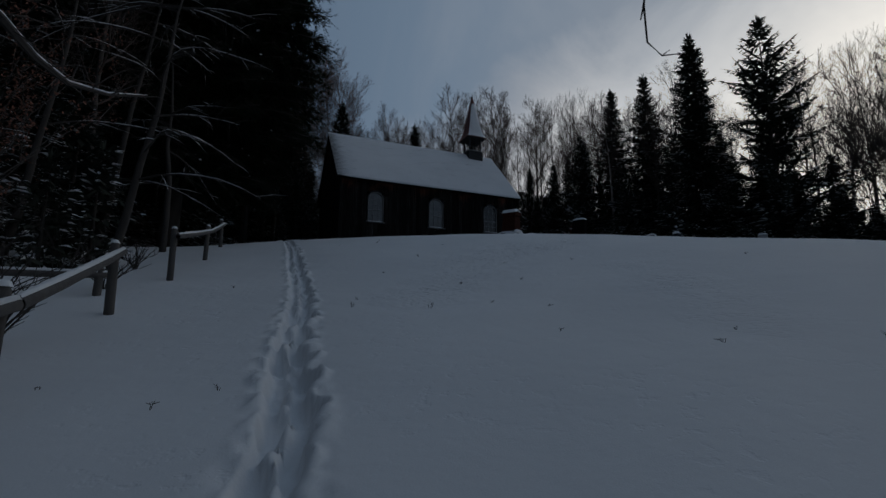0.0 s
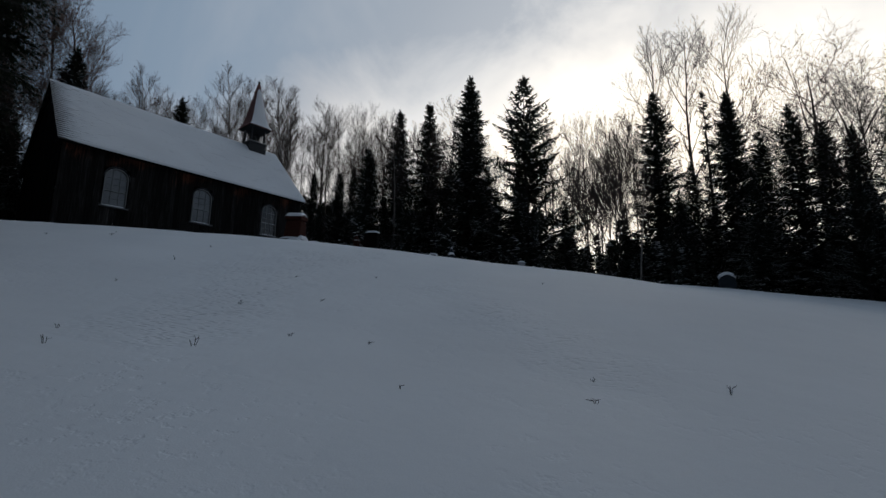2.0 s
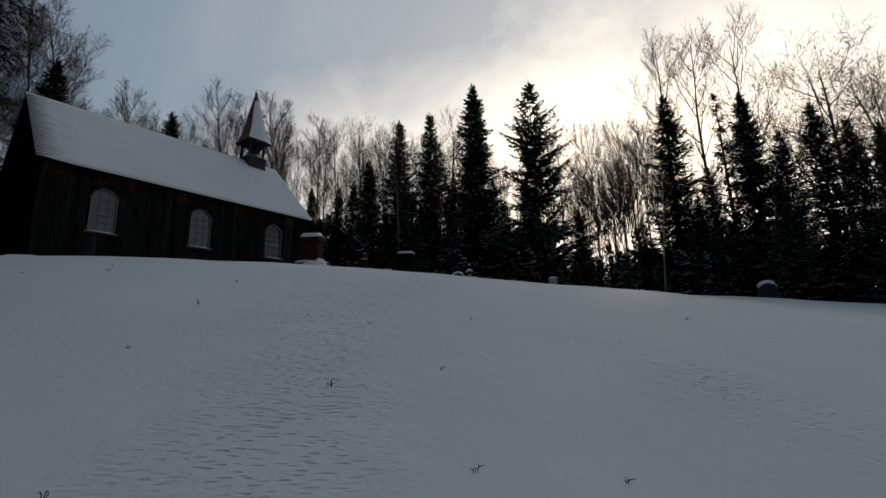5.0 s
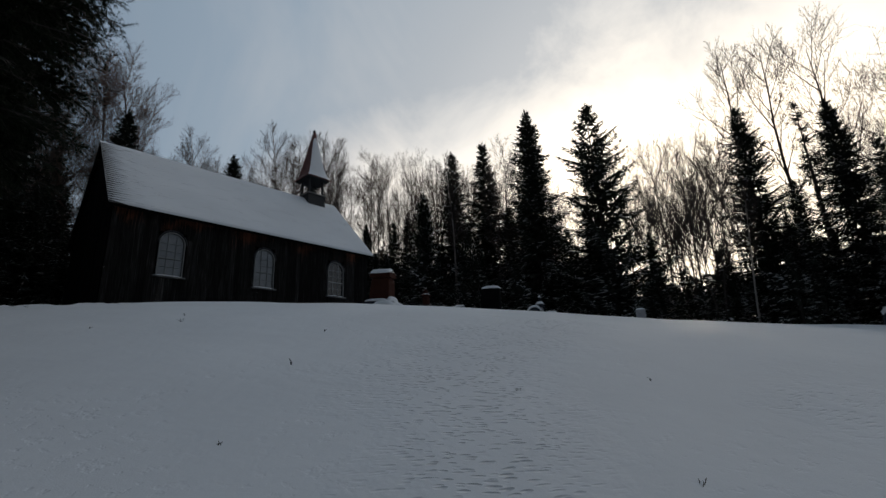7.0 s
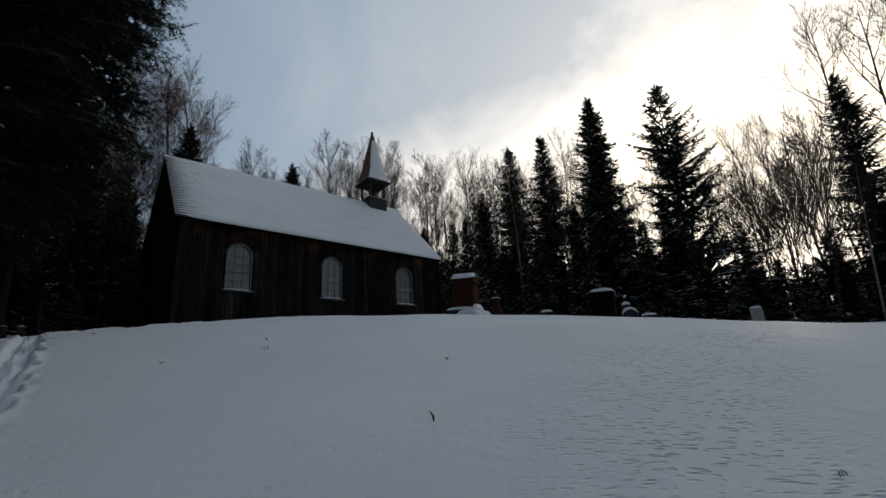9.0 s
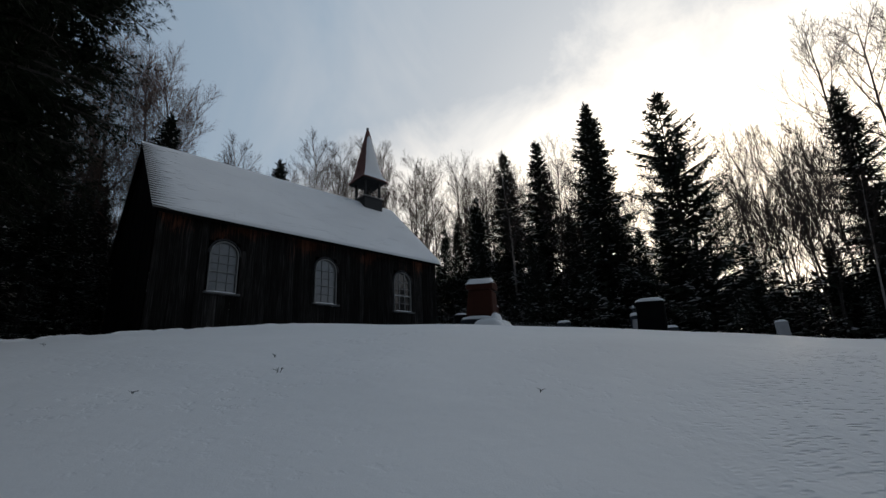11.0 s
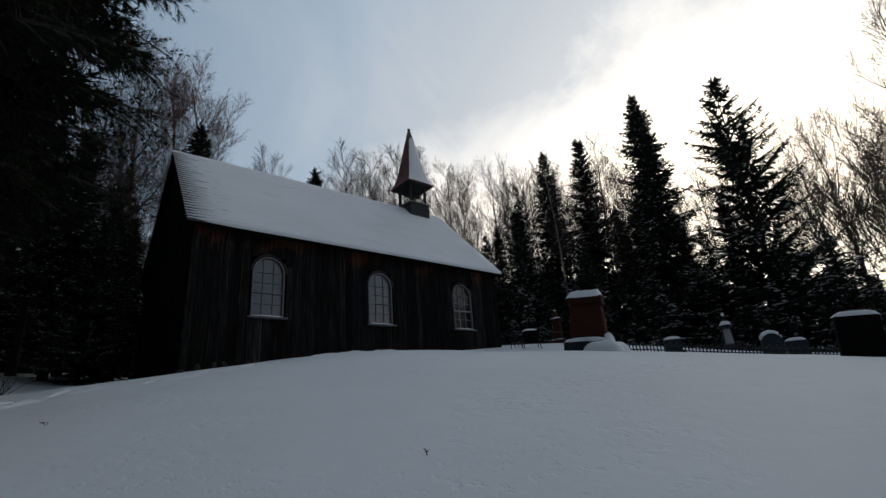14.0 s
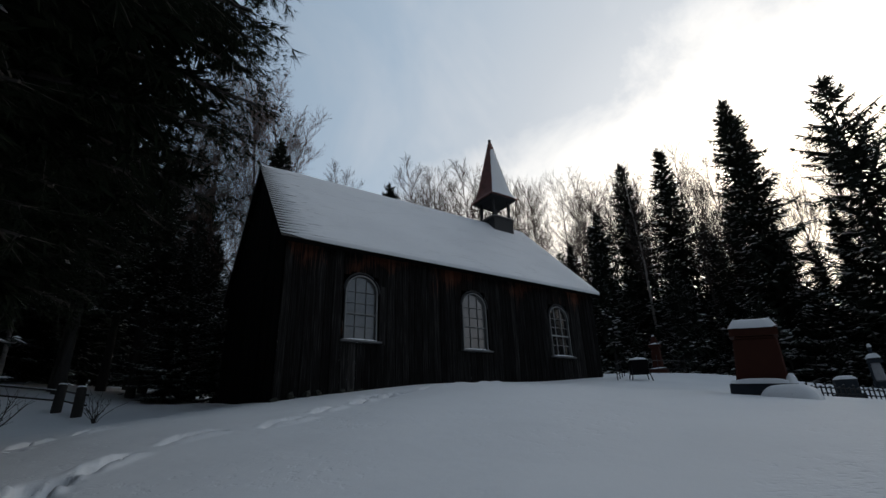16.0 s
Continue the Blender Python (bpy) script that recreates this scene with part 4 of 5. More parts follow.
for i in range(24):
    a = radians(-8 + 62 * (i + rng.random()) / 24)
    d = rng.uniform(42, 48)
    k = rng.uniform(0.6, 1.0) if radians(8) < a < radians(25) else rng.uniform(0.8, 1.7)
    plant(SAP, 1 + d * math.cos(a), 4 + d * math.sin(a), k, rng.uniform(0, 360), k * 1.15)

for i in range(20):
    a = radians(7 + 20 * (i + rng.random()) / 20)
    d = rng.uniform(46, 54)
    k = rng.uniform(0.95, 1.3)
    plant(SAP, 1 + d * math.cos(a), 4 + d * math.sin(a), k * 1.15, rng.uniform(0, 360), k)

for x, y, k in ((-4.4, 11.2, 0.55), (-3.3, 11.0, 0.5), (-5.2, 12.2, 0.8), (-2.9, 12.6, 0.6), (-5.6, 10.9, 0.6), (-6.6, 7.4, 1.0), (-3.6, 13.4, 0.8)):
    plant(SAP, x, y, k, 90 * x, k)


def far_wood():
    """The depth of the forest: one joined belt of dark trees behind all the others."""
    r = random.Random(55)
    (_, _), (nv, nf), (_, _) = grow_spruce(17, 10.0, 2.6, density=0.5, droop=0.35, coarse=2.0)
    crown = np.array([tuple(v) for v in nv])
    quads = np.array(nf)
    verts, faces, n = [], [], 0
    for i in range(130):
        front = i < 92
        a = radians(-25 + 130 * (i + r.random()) / 92) if front else radians(105 + 230 * (i - 92 + r.random()) / 38)
        d = r.uniform(54, 76) if front else r.uniform(38, 62)
        k, t = (r.uniform(0.7, 1.15) if 25 < math.degrees(a) < 52 else r.uniform(0.42, 0.72) if 9 < math.degrees(a) < 25 else r.uniform(0.6, 1.0)) if front else r.uniform(0.8, 1.5), r.uniform(0, 6.28)
        x, y = 1 + d * math.cos(a), 4 + d * math.sin(a)
        c, s = math.cos(t) * k * 1.35, math.sin(t) * k * 1.35
        verts.append(np.stack([x + c * crown[:, 0] - s * crown[:, 1], y + s * crown[:, 0] + c * crown[:, 1], ground_at(x, y) - 0.2 + crown[:, 2] * k], -1))
        faces.append(quads + n)
        n += len(crown)
    me = mesh_of("far_wood", np.concatenate(verts).tolist(), np.concatenate(faces).tolist(), NEEDLE)
    tagged(new("far_wood", me), "dark depth of conifer forest behind the clearing", "forest", kind="stuff")


far_wood()


# the great pine that overhangs the path
def make_pine(x, y, height, radius, low, seed, label, count=26):
    rng = random.Random(seed)
    tree = thing("pine", (x, y, ground_at(x, y)), label, "tree")
    tv, tf = [], []
    tube(tv, tf, [Vector((0, 0, -0.3)), Vector((0.1, 0, 2.5)), Vector((0.15, 0.1, height * 0.5)), Vector((0, 0.1, height))], [0.42, 0.33, 0.24, 0.04], 9)
    bv, bf, nv, nf = [], [], [], []
    sv, sf = [], []
    for i in range(count):
        f = i / (count - 1)
        z = low + (height - low) * f
        for s in range(9 if f < 0.9 else 3):
            a = 2 * math.pi * (s + rng.random()) / 9 + i * 0.9
            near = math.cos(a) > -0.45
            long = radius * (1 - 0.8 * max(0.0, f - 0.45) / 0.55) * rng.uniform(0.84, 1.0)
            if z < 4.7:
                long *= 0.74
            out = Vector((math.cos(a), math.sin(a), 0))
            pts, n = [], 7
            for k in range(n + 1):
                g = k / n
                pts.append(Vector((0.1, 0.1, z)) + out * long * g + Vector((rng.uniform(-0.12, 0.12), rng.uniform(-0.12, 0.12), long * (0.10 * g - 0.24 * g * g))))
            tube(bv, bf, pts, [0.07 * (1 - 0.85 * k / n) + 0.006 for k in range(n + 1)], 4)
            for k in range(1, n + 1):
                # dark sprays fill the heart of the crown, single needles make its skin
                zone = 0 if k <= 4 else 1 if k <= 6 else 2
                for _ in range((9 if near else 6, 17 if near else 7, 22 if near else 8)[zone]):
                    p = pts[k - 1].lerp(pts[k], rng.random())
                    side = Vector((-out.y, out.x, 0)) * rng.choice((-1, 1))
                    way = (out * rng.uniform(0.2, 1) + side * rng.uniform(0.2, 1.2) + Vector((0, 0, rng.uniform(-0.7, 0.3)))).normalized()
                    tw = rng.uniform(0.4, 1.1) * (1.2 - 0.55 * k / n)
                    end = p + way * tw
                    bv.extend((p, p + Vector((0.012, 0.006, 0.012)), end))
                    bf.append((len(bv) - 3, len(bv) - 2, len(bv) - 1))
                    for c in range((3, 3, 4)[zone]):
                        q = p.lerp(end, 0.25 + (0.34, 0.34, 0.25)[zone] * c)
                        for b in range((3, 7, 9)[zone]):
                            nd = (way + Vector((rng.uniform(-1, 1), rng.uniform(-1, 1), rng.uniform(-1.0, 0.5))) * 0.75).normalized()
                            wd = nd.cross(Vector((rng.uniform(-1, 1), rng.uniform(-1, 1), 1))).normalized()
                            L, wide = ((rng.uniform(0.5, 0.8), 0.3), (rng.uniform(0.2, 0.36), 0.05), (rng.uniform(0.11, 0.2), 0.009))[zone]
                            m = len(nv)
                            nv.extend((q - wd * wide * 0.6, q + wd * wide * 0.6, q + nd * L + wd * wide * 0.3))
                            nf.append((m, m + 1, m + 2))
                    if rng.random() < 0.012:
                        m = len(sv)
                        w = rng.uniform(0.03, 0.06)
                        e = end + Vector((0, 0, 0.03))
                        sv.extend((e - way * w * 1.6, e + side * w, e + way * w * 1.5, e - side * w, e + Vector((0, 0, 0.05))))
                        sf.extend(((m, m + 1, m + 4), (m + 1, m + 2, m + 4), (m + 2, m + 3, m + 4), (m + 3, m, m + 4)))
    part("trunk", mesh_of("trunk", [v + tree.location for v in tv], tf, BARK, True), tree)
    part("branchwork", mesh_of("branchwork", [v + tree.location for v in bv], bf, BARK), tree)
    part("crown", mesh_of("crown", [v + tree.location for v in nv], nf, PINE_NEEDLE), tree)
    tagged(part("bough_snow", mesh_of("bough_snow", [v + tree.location for v in sv], sf, SNOW_CAP), tree, "small pads of snow on the boughs"), kind="stuff")
    return tree


make_pine(-2.7, 22.3, 24.0, 6.5, 3.2, 41, "great dark pine overhanging the path with long drooping boughs", 66)
make_pine(-5.2, 27.5, 19.0, 5.6, 3.5, 43, "dark pine standing behind the great one", 34)

# the dense wood to the left of the path
LEFT = [(-6.2, 25.0, 12.0, 3), (-7.5, 15.5, 11.0, 3), (-3.4, 41.0, 13.0, 6), (1.6, 41.5, 13.0, 6), (-10.5, 19.0, 14.0, 3), (-4.8, 36.5, 15.0, 6), (-5.5, 34.0, 16.0, 6), (-0.5, 45.5, 16.0, 3), (2.6, 43.5, 14.0, 6), (-1.9, 38.6, 12.5, 6), (0.3, 39.4, 14.0, 6), (2.7, 39.0, 12.0, 6), (-3.0, 44.5, 15.0, 3), (-7.0, 48.5, 15.0, 3), (-4.6, 50.5, 14.0, 3), (-2.2, 49.0, 13.0, 3), (0.4, 50.5, 14.0, 3), (2.8, 49.5, 13.0, 3), (5.2, 50.0, 14.0, 3), (-9.5, 44.5, 15.0, 3), (-10.5, 40.0, 15.0, 3), (-8.8, 36.5, 13.0, 3), (-7.5, 26.5, 21.0, 3), (-6.2, 30.5, 20.0, 3), (-9.8, 28.5, 22.0, 3), (-4.6, 32.0, 18.0, 3), (-3.6, 52.5, 10.0, 3), (1.4, 52.5, 10.0, 3), (-8.0, 29.0, 17.0, 3), (-7.0, 18.0, 16.0, 0), (-9.5, 23.0, 18.0, 3), (-5.2, 27.5, 9.0, 3),
        (-6.5, 13.0, 7.5, 1), (-8.5, 10.5, 12.0, 3), (-11.0, 15.0, 17.0, 3), (-9.0, 6.0, 9.0, 3), (-12.0, 2.0, 14.0, 3), (4.3, 40.0, 9.0, 3), (5.7, 37.9, 6.0, 3), (5.2, 40.6, 8.5, 3), (3.9, 37.6, 7.5, 3)]
for i, (x, y, h, k) in enumerate(LEFT):
    plant(SP[k], x, y, h * SCALE * 1.15, 31 * i + 5, h * SCALE)
for i, (x, y, h, k) in enumerate([(-3.6, 14.5, 13.0, 1), (-4.4, 9.2, 11.0, 0), (-7.4, 21.0, 15.0, 2), (-5.6, 31.5, 14.0, 0), (-1.8, 41.0, 12.0, 4), (3.2, 42.0, 18.0, 2), (-6.0, 36.0, 16.0, 1), (-10.5, 9.0, 15.0, 2), (0.0, 40.0, 15.0, 0), (4.4, 40.5, 14.0, 1)]):
    plant(BT[k], x, y, h / BH[k], 57 * i + 9)
rng = random.Random(77)
for i in range(48):
    a = radians(102 + 226 * (i + rng.random()) / 48)
    d = rng.uniform(24, 40)
    x, y = 3 + d * math.cos(a), 6 + d * math.sin(a)
    if rng.random() < 0.62:
        h = rng.uniform(13, 19)
        plant(SP[5], x, y, h * SCALE * 1.1, rng.uniform(0, 360), h * SCALE)
    else:
        k = rng.choice((0, 1, 2))
        plant(BT[k], x, y, rng.uniform(15, 20) / BH[k], rng.uniform(0, 360))


# ---- the fence along the path ----
def build_fence(posts, heights, rails, label, radius=0.058, beam=0.054, wood=FENCE_WOOD):
    fx, fy = posts[0]
    fence = thing("fence", (fx, fy, ground_at(fx, fy)), label, "fence")
    tops = []
    for i, (x, y) in enumerate(posts):
        z, height = ground_at(x, y), heights[i]
        v, f = [], []
        tilt = 0.03 * math.sin(i * 2.1)
        tube(v, f, [Vector((x, y, z - 0.25)), Vector((x + tilt * 0.5, y, z + height * 0.6)), Vector((x + tilt, y, z + height)), Vector((x + tilt, y, z + height + 0.03))], [radius * 1.05, radius, radius * 0.94, radius * 0.6], 10)
        post = part("post", mesh_of("post", v, f, wood, True), fence)
        cv, cf = mound(radius * 0.9, radius * 0.9, 0.05, i, 10, 4)
        cap = tagged(new("post_snow", mesh_of("post_snow", cv, cf, SNOW_CAP, True)), "cap of snow on a fence post", "snow", "snow caps on the fence")
        cap.location = (x + tilt, y, z + height + 0.022)
        tops.append(Vector((x + tilt, y, z + height)))
    for n, (a, b) in enumerate(zip(tops, tops[1:])):
        for drop in rails:
            d = (b - a).normalized()
            p0 = a + Vector((0.0, 0, -drop)) - d * (0.12 if n == 0 else -0.004)
            p1 = b + Vector((0, 0, -drop)) + d * (0.12 if n == len(tops) - 2 else -0.004)
            mid = [p0.lerp(p1, t) - Vector((0, 0, 0.012 * math.sin(math.pi * t))) + Vector((radius + 0.03, 0, 0)) for t in (0, 0.25, 0.5, 0.75, 1)]
            v, f = [], []
            tube(v, f, mid, [beam, beam * 1.05, beam, beam, beam * 0.9], 8)
            part("rail", mesh_of("rail", v, f, wood, True), fence)
            v, f = [], []
            top = [m + Vector((0, 0, beam * 0.82)) for m in mid]
            tube(v, f, top, [beam * 0.5, beam * 0.7, beam * 0.66, beam * 0.7, beam * 0.5], 6)
            tagged(new("rail_snow", mesh_of("rail_snow", v, f, SNOW_CAP, True)), "line of snow along a fence rail", "snow", "snow on the fence rails")
    return fence


build_fence([(-1.6, 0.75), (-1.23, 3.96), (-1.28, 7.3)], (0.8, 0.82, 0.93), (0.10,), "rustic wooden fence of round posts and one rail")
build_fence([(-0.98, 10.24), (-0.65, 13.92), (-0.42, 17.0)], (1.0, 0.92, 0.9), (0.12,), "weathered round-post fence with a single snow-topped rail")
build_fence([(-4.0, 38.6), (0.72, 35.3), (1.36, 33.8)], (0.75, 0.85, 0.85), (0.2, 0.5), "low dark fence with two thin rails beside the wood", 0.14, 0.03, BARK)
build_fence([(-4.3, 8.2), (-1.75, 8.6)], (0.40, 0.40), (0.08,), "low rail of grey wood under snow behind the fence")

# ---- the graves ----
def red_tomb():
    x, y, turn, lean = 12.55, 19.60, -66.0, 4.0
    t = thing("tombstone", (0, 0, 0), "leaning red granite monument on a grey base under a snow cap", "tombstone", "gravestones beside the chapel")
    part("base", from_bm("base", moved(block(1.06, 0.80, 0.34, 0.025), pose(0, 0, -0.15)), GREY_STONE), t, "grey stone plinth")
    part("die", from_bm("die", moved(block(0.84, 0.54, 0.82, 0.03, 0.88), pose(0.01, 0, 0.22)), RED_GRANITE), t)
    part("band", from_bm("band", moved(block(0.66, 0.46, 0.05, 0.02), pose(0, 0, 1.04)), RED_GRANITE), t)
    v = [Vector(p) for p in ((-0.405, -0.27, 0), (0.405, -0.27, 0), (0.405, 0.27, 0), (-0.405, 0.27, 0), (-0.405, -0.27, 0.16), (0.405, -0.27, 0.16), (0.405, 0.27, 0.16), (-0.405, 0.27, 0.16), (-0.405, 0, 0.26), (0.405, 0, 0.26))]
    f = [(0, 3, 2, 1), (0, 1, 5, 4), (2, 3, 7, 6), (1, 2, 6, 9, 5), (3, 0, 4, 8, 7), (4, 5, 9, 8), (6, 7, 8, 9)]
    part("cap", mesh_of("cap", [p + Vector((0, 0, 1.09)) for p in v], f, RED_GRANITE), t)
    m = pose(x, y, ground_at(x, y) + 0.0, 0, lean, turn)
    t.matrix_basis = m
    verts, faces = [], []
    for i in range(9):
        for j in range(9):
            u, w = i / 4 - 1, j / 4 - 1
            edge = max(abs(u), abs(w))
            h = 0.185 - 0.07 * abs(w) + 0.03 * (1 - edge ** 8)
            h -= 0.12 * (edge > 0.99)
            verts.append(Vector((u * 0.415, w * 0.30, h + 0.012 * noise.noise((u * 2, w * 2, 4)))))
    for i in range(8):
        for j in range(8):
            a = i * 9 + j
            faces.append((a, a + 9, a + 10, a + 1))
    cap = tagged(new("snow_patch", mesh_of("snow_cap", verts, faces, SNOW_CAP, True)), "thick snow on top of the red monument", "snow", "snow on the gravestones")
    cap.matrix_world = Matrix.Translation(m @ Vector((0, 0, 1.235))) @ pose(0, 0, 0, 0, lean, turn)
    for sx, sy, rx, ry, h in ((0, -0.33, 0.52, 0.09, 0.10), (0.45, 0.0, 0.12, 0.4, 0.20), (-0.44, 0, 0.09, 0.4, 0.09)):
        v, f = mound(rx, ry, h, 3)
        s = tagged(new("snow_patch", mesh_of("snow_cap", v, f, SNOW_CAP, True)), "snow lying on the plinth of the red monument", "snow", "snow on the gravestones")
        s.matrix_world = m @ pose(sx, sy, 0.182)
    for sx, sy, rx, ry, h in ((0.58, 0.0, 0.30, 0.55, 0.24), (0.34, -0.50, 0.46, 0.32, 0.26)):
        v, f = mound(rx, ry, h, 8, 20, 8, 0.05)
        s = tagged(new("snow_drift", mesh_of("snow_drift", v, f, SNOW_CAP, True)), "low drift of snow banked against the red monument", "snow", "snow on the gravestones")
        q = m @ Vector((sx, sy, 0))
        s.matrix_world = pose(q.x, q.y, ground_at(q.x, q.y) - 0.04, 0, 0, turn)


red_tomb()


def slab_tomb(x, y, turn, w, d, h, mat, label, lean=0.0, base=True, cap_h=0.09, rounded=False, tilt=0.0):
    t = thing("tombstone", (0, 0, 0), label, "tombstone", "gravestones beside the chapel")
    m = pose(x, y, ground_at(x, y), tilt, lean, turn)
    if rounded:
        verts, faces = [], []
        n = 12
        pts = [(-w / 2, -0.3), (w / 2, -0.3)] + [(w / 2 * math.cos(math.pi * k / n), h - w / 2 + w / 2 * math.sin(math.pi * k / n)) for k in range(n + 1)]
        for yy in (-d / 2, d / 2):
            verts += [Vector((px, yy, pz)) for px, pz in pts]
        k = len(pts)
        faces = [tuple(range(k)), tuple(reversed(range(k, 2 * k)))] + [(i, i + k, (i + 1) % k + k, (i + 1) % k) for i in range(k)]
        part("slab", mesh_of("slab", verts, faces, mat), t)
        v2, f2 = [], []
        arc = [Vector((w * 0.5 * math.cos(a), 0, h - w / 2 + w * 0.5 * math.sin(a))) for a in np.linspace(0.35, math.pi - 0.35, 11)]
        tube(v2, f2, [p + Vector((0, 0, 0.02)) for p in arc], [0.02] + [d * 0.55] * 9 + [0.02], 8)
        s = tagged(new("snow_patch", mesh_of("snow_cap", v2, f2, SNOW_CAP, True)), "snow curving over a rounded headstone", "snow", "snow on the gravestones")
        s.matrix_world = m
    else:
        part("slab", from_bm("slab", moved(block(w, d, h + 0.3, 0.02, 0.98), pose(0, 0, -0.3)), mat), t)
        v, f = mound(w * 0.515, d * 0.56, cap_h, int(x * 7), 20, 5)
        s = tagged(new("snow_patch", mesh_of("snow_cap", v, f, SNOW_CAP, True)), "snow lying on a gravestone", "snow", "snow on the gravestones")
        s.matrix_world = m @ pose(0, 0, h - 0.008)
    if base:
        part("plinth", from_bm("plinth", moved(block(w * 1.25, d * 1.8, 0.3, 0.02), pose(0, 0, -0.22)), mat), t)
    t.matrix_basis = m
    return t


slab_tomb(12.82, 14.78, -70.9, 0.60, 0.20, 4.50 - ground_at(12.82, 14.78), BLACK_GRANITE, "polished black granite gravestone under a cap of snow", lean=3.8, base=False, cap_h=0.09)
slab_tomb(20.5, 18.1, -55, 0.62, 0.16, 0.72, GREY_STONE, "round-topped grey headstone with snow along its curve", rounded=True, base=False)
slab_tomb(21.1, 17.6, -55, 0.60, 0.20, 0.52, GREY_STONE, "low grey headstone capped with snow", cap_h=0.1, base=False)
slab_tomb(24.4, 14.7, -60, 0.42, 0.2, 0.80, PALE_STONE, "pale squared headstone capped with snow", base=False)
slab_tomb(34.8, 5.9, -75, 0.95, 0.30, 0.85, GREY_STONE, "solitary grey headstone in the snow before the spruces", rounded=True, base=False)
slab_tomb(16.9, 19.6, -55, 0.46, 0.2, 0.42, GREY_STONE, "low dark headstone capped with snow", base=True)


def grave_marker(x, y, turn):
    """A dark boxed marker raised on thin splayed legs."""
    t = thing("grave_marker", (0, 0, 0), "dark boxed grave marker on thin iron legs under snow", "grave marker")
    part("box", from_bm("box", moved(block(0.6, 0.3, 0.52, 0.015), pose(0, 0, 0.2)), BLACK_GRANITE), t)
    for sx, sy in ((-1, -1), (1, -1), (-1, 1), (1, 1)):
        v, f = [], []
        tube(v, f, [Vector((sx * 0.40, sy * 0.2, -0.2)), Vector((sx * 0.30, sy * 0.12, 0.3)), Vector((sx * 0.29, sy * 0.115, 0.6))], [0.018, 0.018, 0.018], 6)
        part("leg", mesh_of("leg", v, f, IRON), t)
    m = pose(x, y, ground_at(x, y), 0, 0, turn)
    t.matrix_basis = m
    v, f = mound(0.33, 0.14, 0.09, 4, 18, 5)
    s = tagged(new("snow_patch", mesh_of("snow_cap", v, f, SNOW_CAP, True)), "snow lying on a grave marker", "snow", "snow on the gravestones")
    s.matrix_world = m @ pose(0, 0, 0.712)


grave_marker(18.1, 25.9, -35)


def canopy(x, y, turn):
    """A stone pillar: pale shaft, slender columns, pointed top."""
    t = thing("monument", (0, 0, 0), "stone grave monument with pale shaft and snowy pointed top", "monument", "gravestones beside the chapel")
    part("base", from_bm("base", moved(block(0.8, 0.8, 0.45, 0.03), pose(0, 0, -0.2)), GREY_STONE), t)
    part("shaft", from_bm("shaft", moved(block(0.56, 0.56, 0.72, 0.05, 0.78), pose(0, 0, 0.25)), PALE_STONE), t, "pale tapering stone shaft")
    for sx, sy in ((0.3, 0.3), (0.3, -0.3), (-0.3, 0.3)):
        v, f = [], []
        tube(v, f, [Vector((sx, sy, z)) for z in (0.22, 0.28, 0.9, 0.97)], [0.07, 0.045, 0.04, 0.06], 8)
        part("column", mesh_of("column", v, f, GREY_STONE, True), t)
    part("roof", from_bm("roof", moved(block(0.80, 0.80, 0.30, 0.02, 0.45), pose(0, 0, 0.95)), GREY_STONE), t)
    part("urn", from_bm("urn", moved(block(0.2, 0.2, 0.3, 0.03, 0.6), pose(0, 0, 1.25)), GREY_STONE), t)
    m = pose(x, y, ground_at(x, y), 0, 0, turn) @ Matrix.Diagonal((0.62, 0.62, 1, 1))
    t.matrix_basis = m
    for z, r, hh in ((1.12, 0.36, 0.19), (1.55, 0.12, 0.14)):
        v, f = mound(r, r, hh, 5)
        s = tagged(new("snow_patch", mesh_of("snow_cap", v, f, SNOW_CAP, True)), "snow on the pointed top of a stone monument", "snow", "snow on the gravestones")
        s.matrix_world = m @ pose(0, 0, z)


def obelisk(x, y, turn, w, h, mat, label):
    """A stepped pillar with a pointed top."""
    t = thing("monument", (0, 0, 0), label, "monument", "gravestones beside the chapel")
    part("base", from_bm("base", moved(block(w * 1.9, w * 1.9, 0.4, 0.02), pose(0, 0, -0.2)), mat), t)
    part("shaft", from_bm("shaft", moved(block(w, w, h * 0.62, 0.02, 0.9), pose(0, 0, 0.2)), mat), t)
    part("cornice", from_bm("cornice", moved(block(w * 1.25, w * 1.25, 0.12, 0.02), pose(0, 0, 0.2 + h * 0.62)), mat), t)
    part("point", from_bm("point", moved(block(w * 1.0, w * 1.0, h * 0.25, 0.01, 0.25), pose(0, 0, 0.32 + h * 0.62)), mat), t)
    m = pose(x, y, ground_at(x, y), 0, 0, turn)
    t.matrix_basis = m
    for z, r, hh in ((0.195, w * 0.93, 0.08), (0.315 + h * 0.62, w * 0.62, 0.10), (0.31 + h * 0.87, w * 0.16, 0.07)):
        v, f = mound(r, r, hh, 5)
        s = tagged(new("snow_patch", mesh_of("snow_cap", v, f, SNOW_CAP, True)), "snow on the ledge of a stone monument", "snow", "snow on the gravestones")
        s.matrix_world = m @ pose(0, 0, z)


obelisk(24.0, 28.8, 20, 0.42, 1.7, RED_GRANITE, "small red stone monument with stepped snowy top")
canopy(26.3, 21.3, 20)


